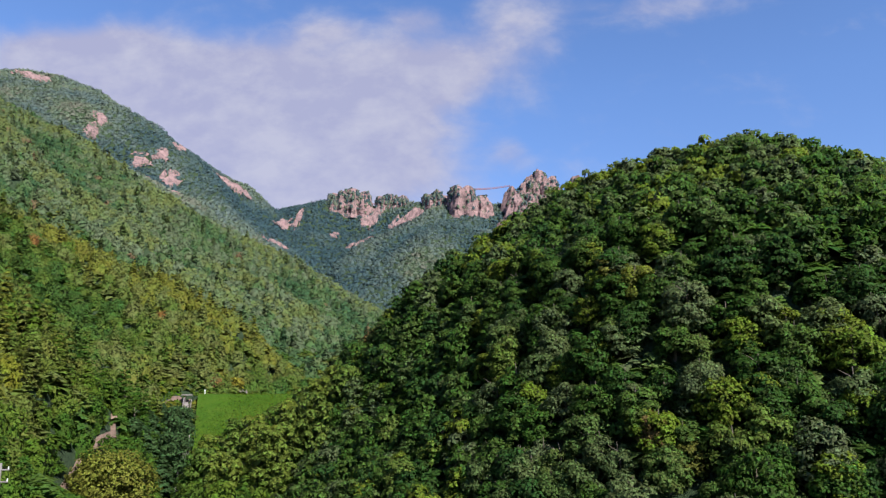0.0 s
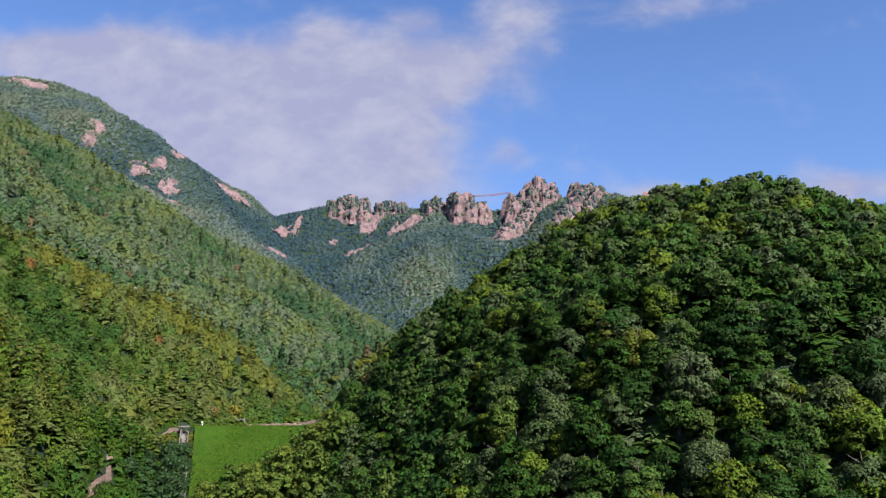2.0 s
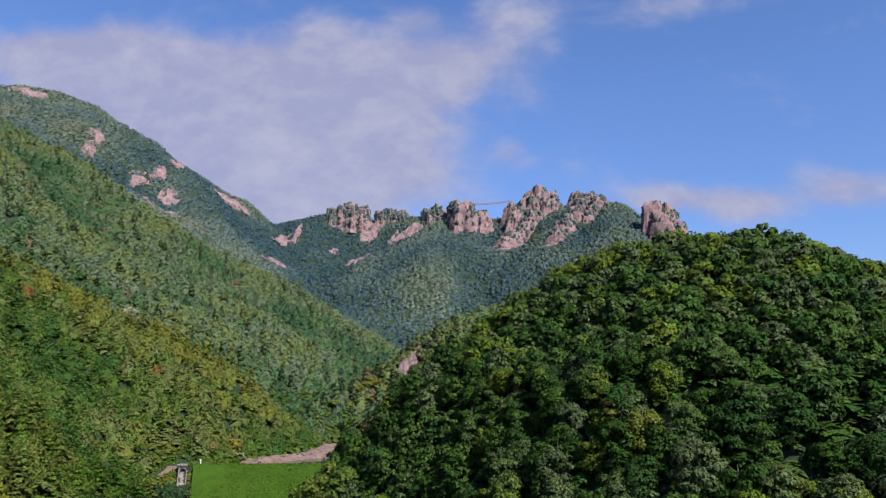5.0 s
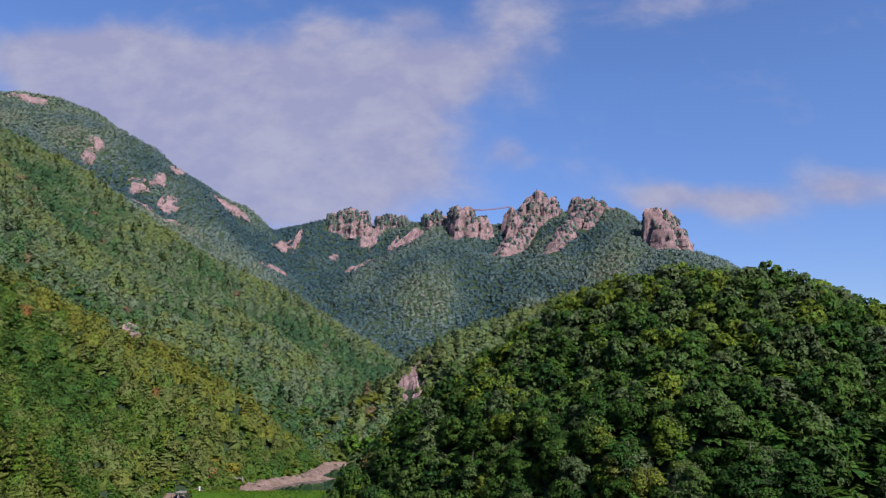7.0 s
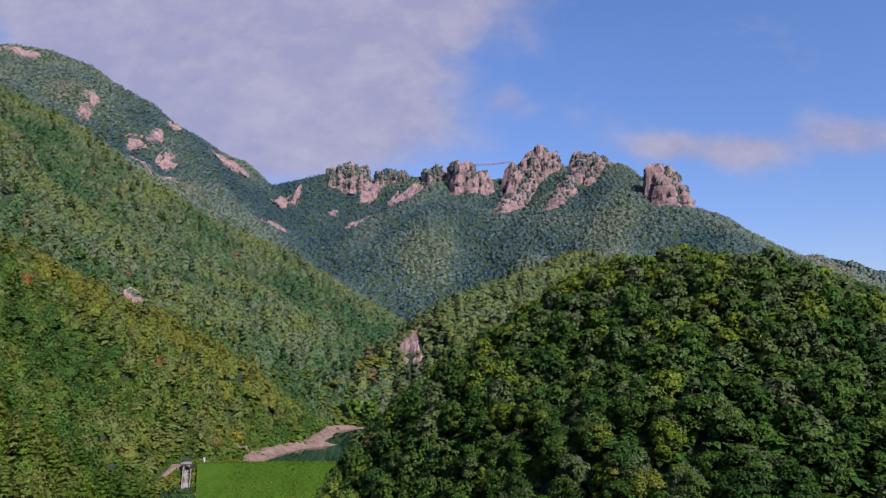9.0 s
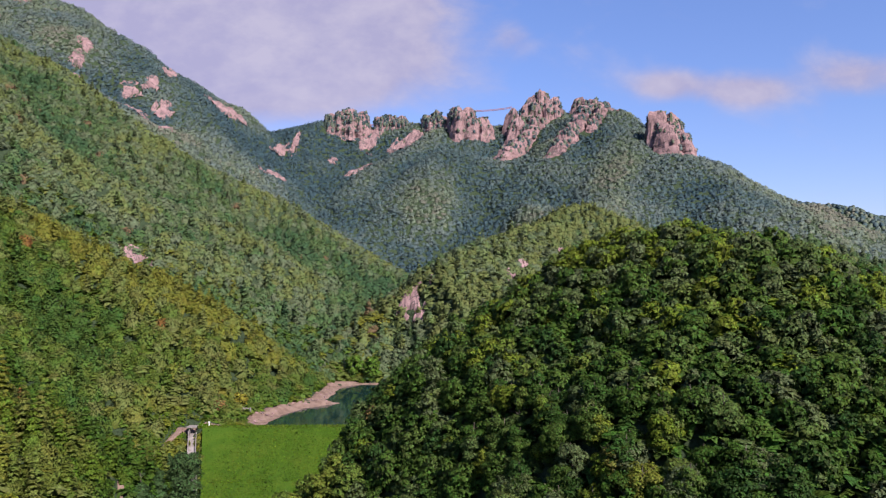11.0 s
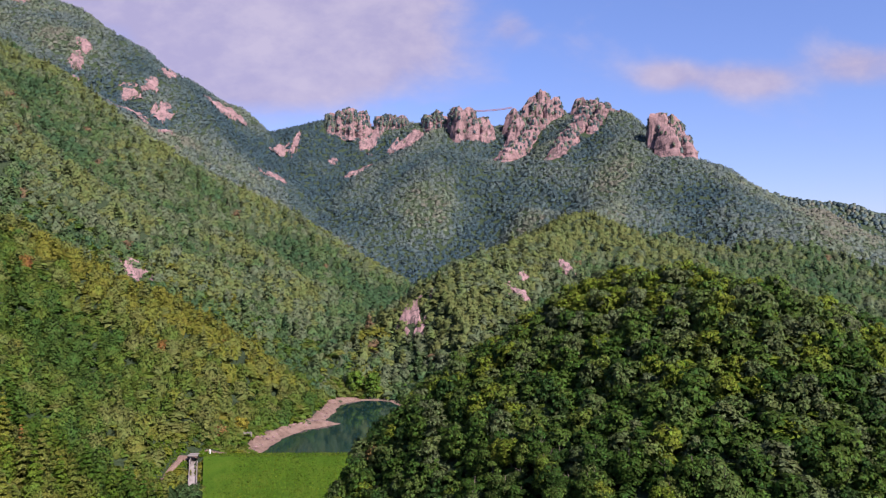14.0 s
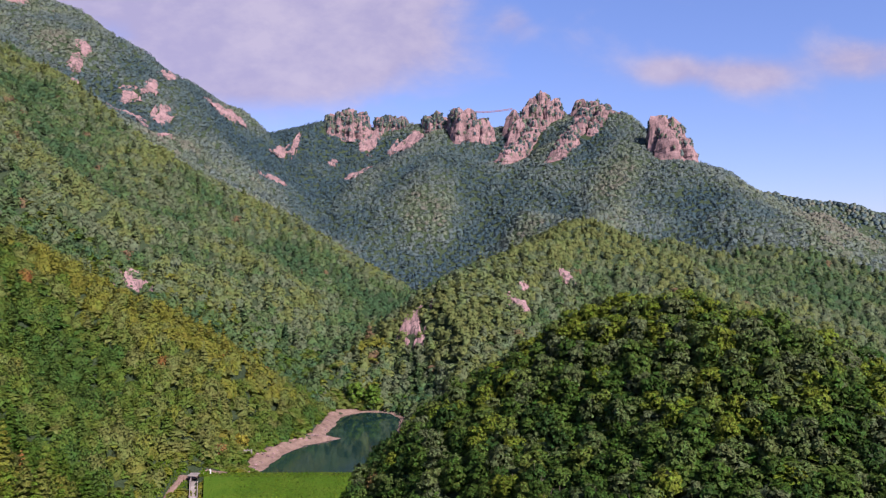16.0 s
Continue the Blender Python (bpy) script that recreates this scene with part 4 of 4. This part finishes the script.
x, y = scatter(-440, 30, 60, 670, 4.9, rng)
x2, y2 = scatter(-440, 30, 60, 670, 6.2, rng)
more = steep(x2, y2) > 0.6
x, y = np.concatenate([x, x2[more]]), np.concatenate([y, y2[more]])
crest_y = np.interp(x, [q[0] for q in LEFT_SPUR], [q[1] for q in LEFT_SPUR]) + 14
left = (x > -0.66 * y - 25) & (x < -26) & (y < crest_y) & ~near_zone(x, y)
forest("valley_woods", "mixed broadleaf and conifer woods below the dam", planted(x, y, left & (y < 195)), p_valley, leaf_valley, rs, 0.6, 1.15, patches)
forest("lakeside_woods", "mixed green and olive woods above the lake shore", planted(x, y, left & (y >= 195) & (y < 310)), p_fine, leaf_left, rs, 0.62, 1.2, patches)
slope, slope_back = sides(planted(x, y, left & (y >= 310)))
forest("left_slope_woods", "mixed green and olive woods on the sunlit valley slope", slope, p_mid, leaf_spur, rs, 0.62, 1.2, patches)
x, y = scatter(-26, 400, 215, 520, 4.9, rng)
x2, y2 = scatter(-26, 200, 215, 520, 6.6, rng)
more = steep(x2, y2) > 0.62
x, y = np.concatenate([x, x2[more]]), np.concatenate([y, y2[more]])
spur, spur_back = sides(planted(x, y, x < 0.7 * y + 20))
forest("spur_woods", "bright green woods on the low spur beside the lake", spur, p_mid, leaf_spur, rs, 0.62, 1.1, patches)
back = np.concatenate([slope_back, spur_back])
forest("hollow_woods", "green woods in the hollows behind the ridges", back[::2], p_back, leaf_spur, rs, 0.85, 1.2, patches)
x, y = scatter(-640, 640, 520, 960, 4.6, rng)
x2, y2 = scatter(-640, 640, 520, 960, 7.5, rng)
more = steep(x2, y2) > 0.62
x, y = np.concatenate([x, x2[more]]), np.concatenate([y, y2[more]])
crest_y = np.interp(x, [q[0] for q in LEFT_SPUR], [q[1] for q in LEFT_SPUR]) + 14
front_, back = sides(planted(x, y, (np.abs(x) < 0.68 * y + 20) & ((y > crest_y) | (x > -26))))
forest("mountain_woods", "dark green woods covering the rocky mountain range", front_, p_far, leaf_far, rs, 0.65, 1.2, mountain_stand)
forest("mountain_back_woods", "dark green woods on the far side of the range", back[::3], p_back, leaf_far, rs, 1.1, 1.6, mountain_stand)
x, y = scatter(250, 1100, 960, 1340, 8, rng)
forest("far_ridge_woods", "woods on the distant ridge with haze-blue leaf colour", planted(x, y, x > 0), p_back, leaf_far, rs, 0.95, 1.25)
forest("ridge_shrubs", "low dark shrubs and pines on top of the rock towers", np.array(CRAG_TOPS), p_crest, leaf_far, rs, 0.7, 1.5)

x, y = scatter(-26, 120, 34, 205, 2.5, rng)
forest("hill_bushes", "green bushes between the trees of the near hill", planted(x, y, near_zone(x, y)), p_bush, leaf_near, rs, 0.7, 1.15, hill_stand)

x, y = scatter(-200, -20, 90, 360, 3.3, rng)
forest("understory", "green bushes under the trees of the valley slopes", planted(x, y, (x < -26) & (x > -0.62 * y - 10)), p_bush, leaf_left, rs, 0.7, 1.5, patches)

x, y = scatter(-26, 70, 300, 400, 3.3, rng)
forest("spur_bushes", "green bushes under the trees of the low spur", planted(x, y, x < 70), p_bush, leaf_spur, rs, 0.7, 1.4, patches)

# undergrowth along the shore, the track and the chute
x, y = scatter(-100, -10, 82, 330, 1.9, rng)
e = lake_edge(x, y)
edge = (e > 1.8 + 3.2 * np.clip((-x - 36) / 12, 0, 1)) & (e < 16) & (y > 214)
for d, _ in along(x, y, TRACK):
    edge |= (d > 1.5) & (d < 10)
edge |= (y < 135) & (x < -0.32 * y) & (x > -0.66 * y)
for d, (z,) in along(x, y, CHUTE):
    edge |= (d < 9) & (y < 222)
for d, _ in along(x, y, TRACK):
    edge &= d > np.where(y > 188, 2.6, 1.4)
for d, _ in along(x, y, [c[:2] for c in CHUTE]):
    edge &= d > 1.7
edge &= ~((y > 110) & (y < 164) & (x < -0.345 * y) & (x > -0.375 * y))
edge &= ~((x > -70.2 + (215 - y) * 0.308) & (x < -20) & (y > 150) & (y < 221))
z = land(x[edge], y[edge])
forest("undergrowth", "green bushes and tall grass along shore and track", np.stack([x[edge], y[edge], z - 0.2], -1), p_shrub, leaf_valley, rs, 0.6, 1.5, patches)


def lone_tree(name, label, x, y, radius, height, stops, seed, count=3600, size=0.5):
    rs = np.random.default_rng(seed)
    root = tagged(new(name), label, "tree")
    part_leaf = foliage(name + "_leaves", stops, True)
    for nm, me in (("trunk", trunk_mesh(rs)), ("crown", card_mesh("crown", broadleaf(rs, count, size, radius=radius, height=height, lift=0.8, lobes=20), part_leaf))):
        o = new(nm, me)
        o.parent = root
    root.matrix_basis = pose(x, y, float(land(x, y)) - 0.3, 0, 0, seed * 40)


lone_tree("spreading_tree", "large spreading olive-green tree beside the dirt track", -57.5, 133, 7.6, 9.4, [(0.0, (0.115, 0.125, 0.018)), (1.0, (0.13, 0.135, 0.02))], 3, 6500)
lone_tree("yellowing_tree", "small tree with yellowing leaves beside the shore", -67.5, 243, 2.6, 4.2, [(0.0, (0.17, 0.15, 0.02)), (1.0, (0.18, 0.15, 0.02))], 4, 700, 0.7)
lone_tree("reddish_bush", "rusty reddish bush at the end of the dam", -71, 232, 3.0, 3.2, [(0.0, (0.16, 0.095, 0.035)), (1.0, (0.17, 0.10, 0.035))], 5, 700, 0.7)
lone_tree("lakeside_tree", "tall bright green tree standing at the head of the lake", -40, 327, 4.4, 9.5, [(0.0, (0.075, 0.135, 0.016)), (1.0, (0.08, 0.14, 0.016))], 6, 900, 1.0)
lone_tree("lakeside_tree", "tall bright green tree standing at the head of the lake", -32, 325, 4.2, 10.0, [(0.0, (0.07, 0.13, 0.016)), (1.0, (0.075, 0.135, 0.016))], 7, 900, 1.0)

# turf on the dam
x, y = scatter(-76, -14, 168, 218, 0.42, rng)
toe = np.minimum(0, y - 215) / 47.0
keep = (x > -70.2 - 14.5 * toe) & (x < -15.5 + 9 * toe)
x, y = x[keep], y[keep]
z = np.interp(y - 215, [q[0] for q in prof], [q[1] for q in prof])
stalk = cards(np.stack([x, y, z + 0.12], -1), rs.normal(size=(len(x), 3)) * 0.5 + np.array([0.2, -0.6, 0.8]), rs.uniform(0.2, 0.45, len(x)), rs)
gx_, gy_ = scatter(-86, -54, 160, 220, 0.55, rng)
near_ = np.full(len(gx_), 99.0)
for d, _ in along(gx_, gy_, TRACK[1:8]):
    near_ = np.minimum(near_, d)
for d, _ in along(gx_, gy_, [c[:2] for c in CHUTE]):
    near_ = np.where(d < 1.5, 0, near_)
    near_ = np.where((d < 4.5) & (near_ > 1), np.minimum(near_, 4.5), near_)
ok = (near_ > 1.0) & (near_ < 6.5)
gx_, gy_ = gx_[ok], gy_[ok]
bank_z = land(gx_, gy_)
bank_grass = cards(np.stack([gx_, gy_, bank_z + 0.2], -1), rs.normal(size=(len(gx_), 3)) * 0.4 + np.array([0.2, -0.6, 0.8]), rs.uniform(0.6, 1.1, len(gx_)), rs)
turf_mat = foliage("turf_blades", [(0.0, (0.03, 0.062, 0.002)), (0.5, (0.045, 0.082, 0.002)), (1.0, (0.068, 0.092, 0.006))], False, 0.35, 0.5, 1.2, 0.2)
turf = new("turf", card_mesh("turf", stalk, turf_mat, np.clip(0.5 + 0.7 * fbm(x, y, 7, 41, 3) + rs.normal(size=len(x)) * 0.12, 0, 1)))
tagged(turf, "short green grass covering the dam face", "grass", kind="stuff")
verge = new("verge_grass", card_mesh("verge_grass", bank_grass, turf_mat, np.clip(0.55 + 0.7 * fbm(gx_, gy_, 5, 43, 3) + rs.normal(size=len(gx_)) * 0.15, 0, 1)))
tagged(verge, "rough green grass between the dirt track and the spillway", "grass", kind="stuff")


def pine(x, y, h, seed, wide):
    rs = np.random.default_rng(seed)
    root = tagged(new("pine_tree"), "dark green pine beside the spillway chute", "tree", "pines beside the spillway")
    if wide > 4.2:
        crown = broadleaf(rs, 2600, 0.5, radius=wide, height=(h - 2.2) / 0.9, lift=0.8, lobes=36, clump=(0.24, 0.36))
    else:
        crown = conifer(rs, 2600, 0.8, radius=wide, height=h)
    for nm, me in (("trunk", trunk_mesh(rs)), ("crown", card_mesh("crown", crown, pine_leaf))):
        o = new(nm, me)
        o.parent = root
    root.matrix_basis = pose(x, y, float(land(x, y)) - 0.3, 0, 0, seed * 50)


pine_leaf = foliage("pine_needles", [(0.0, (0.032, 0.062, 0.02)), (1.0, (0.045, 0.08, 0.025))], True)
for k, (x, y, top_z) in enumerate(((-66.2, 187, 27.5), (-68.4, 188, 27), (-71.4, 191, 27), (-63.2, 178, 25), (-61.4, 172, 21.5), (-69.5, 179, 25.5), (-73.4, 184, 26.5), (-68, 171, 23), (-64.3, 168, 20),
                                   (-72, 174.5, 24.5), (-76, 178, 26), (-61.2, 165, 17.5), (-68.9, 196.5, 27))):
    pine(x, y, top_z - float(land(x, y)), 20 + k, 4.6 if k in (0, 3, 4, 12) else 4.0)

# tall leaf trees before the foot of the dam
foot_leaf = foliage("foot_tree_leaves", [(0.0, (0.06, 0.10, 0.014)), (0.5, (0.085, 0.12, 0.02)), (1.0, (0.11, 0.135, 0.018))], True, 0.3, 0.6, 3.6, 0.25)
for k, (x, y, top_z) in enumerate(((-46, 150, 22.5), (-42, 156, 23.5), (-40.5, 149, 25.5), (-36.5, 146, 26), (-34.5, 154, 28), (-31, 149, 29.5), (-28, 154, 31.5), (-25, 149, 33.5), (-22, 155, 36),
                                   (-38, 138, 23.5), (-33.5, 136, 25), (-28.5, 138, 28), (-24, 138, 31), (-19, 146, 36), (-44.5, 141, 20.5), (-29, 128, 25), (-37, 128, 21))):
    rs = np.random.default_rng(60 + k)
    z = float(land(x, y)) - 0.3
    root = tagged(new("broadleaf_tree"), "tall light green broadleaf tree at the foot of the dam", "tree", "trees at the foot of the dam")
    crown = broadleaf(rs, 1700, 0.62, radius=rs.uniform(3.4, 4.4), height=(top_z - z - 2.2) / 0.9, lift=0.8, lobes=34, clump=(0.24, 0.38))
    for nm, me in (("trunk", trunk_mesh(rs)), ("crown", card_mesh("crown", crown, foot_leaf))):
        o = new(nm, me)
        o.parent = root
    root.matrix_basis = pose(x, y, z, 0, 0, k * 47)


# loose stones along the drawdown shore
def stone(rs, size):
    bm = bmesh.new()
    bmesh.ops.create_icosphere(bm, subdivisions=1, radius=size)
    for v in bm.verts:
        v.co *= 1 + rs.uniform(-0.3, 0.3)
        v.co.z *= 0.6
    v, f = [tuple(q.co) for q in bm.verts], [[q.index for q in g.verts] for g in bm.faces]
    bm.free()
    return v, f


x, y = scatter(-72, -12, 222, 325, 1.7, rng)
e = lake_edge(x, y)
ok = (e > 0.2) & (e < 4.5) & (rng.uniform(size=len(x)) < 0.4)
sv, sf = [], []
for px, py, pz in zip(x[ok], y[ok], land(x[ok], y[ok])):
    v, f = stone(rng, rng.uniform(0.2, 0.7))
    f = [[i + len(sv) for i in g] for g in f]
    sv += [(px + q[0], py + q[1], pz + 0.35 + q[2]) for q in v]
    sf += f
tagged(mesh_object("stones", sv, sf, rock_mat), "loose pinkish stones along the bare shore", "stones", kind="stuff")
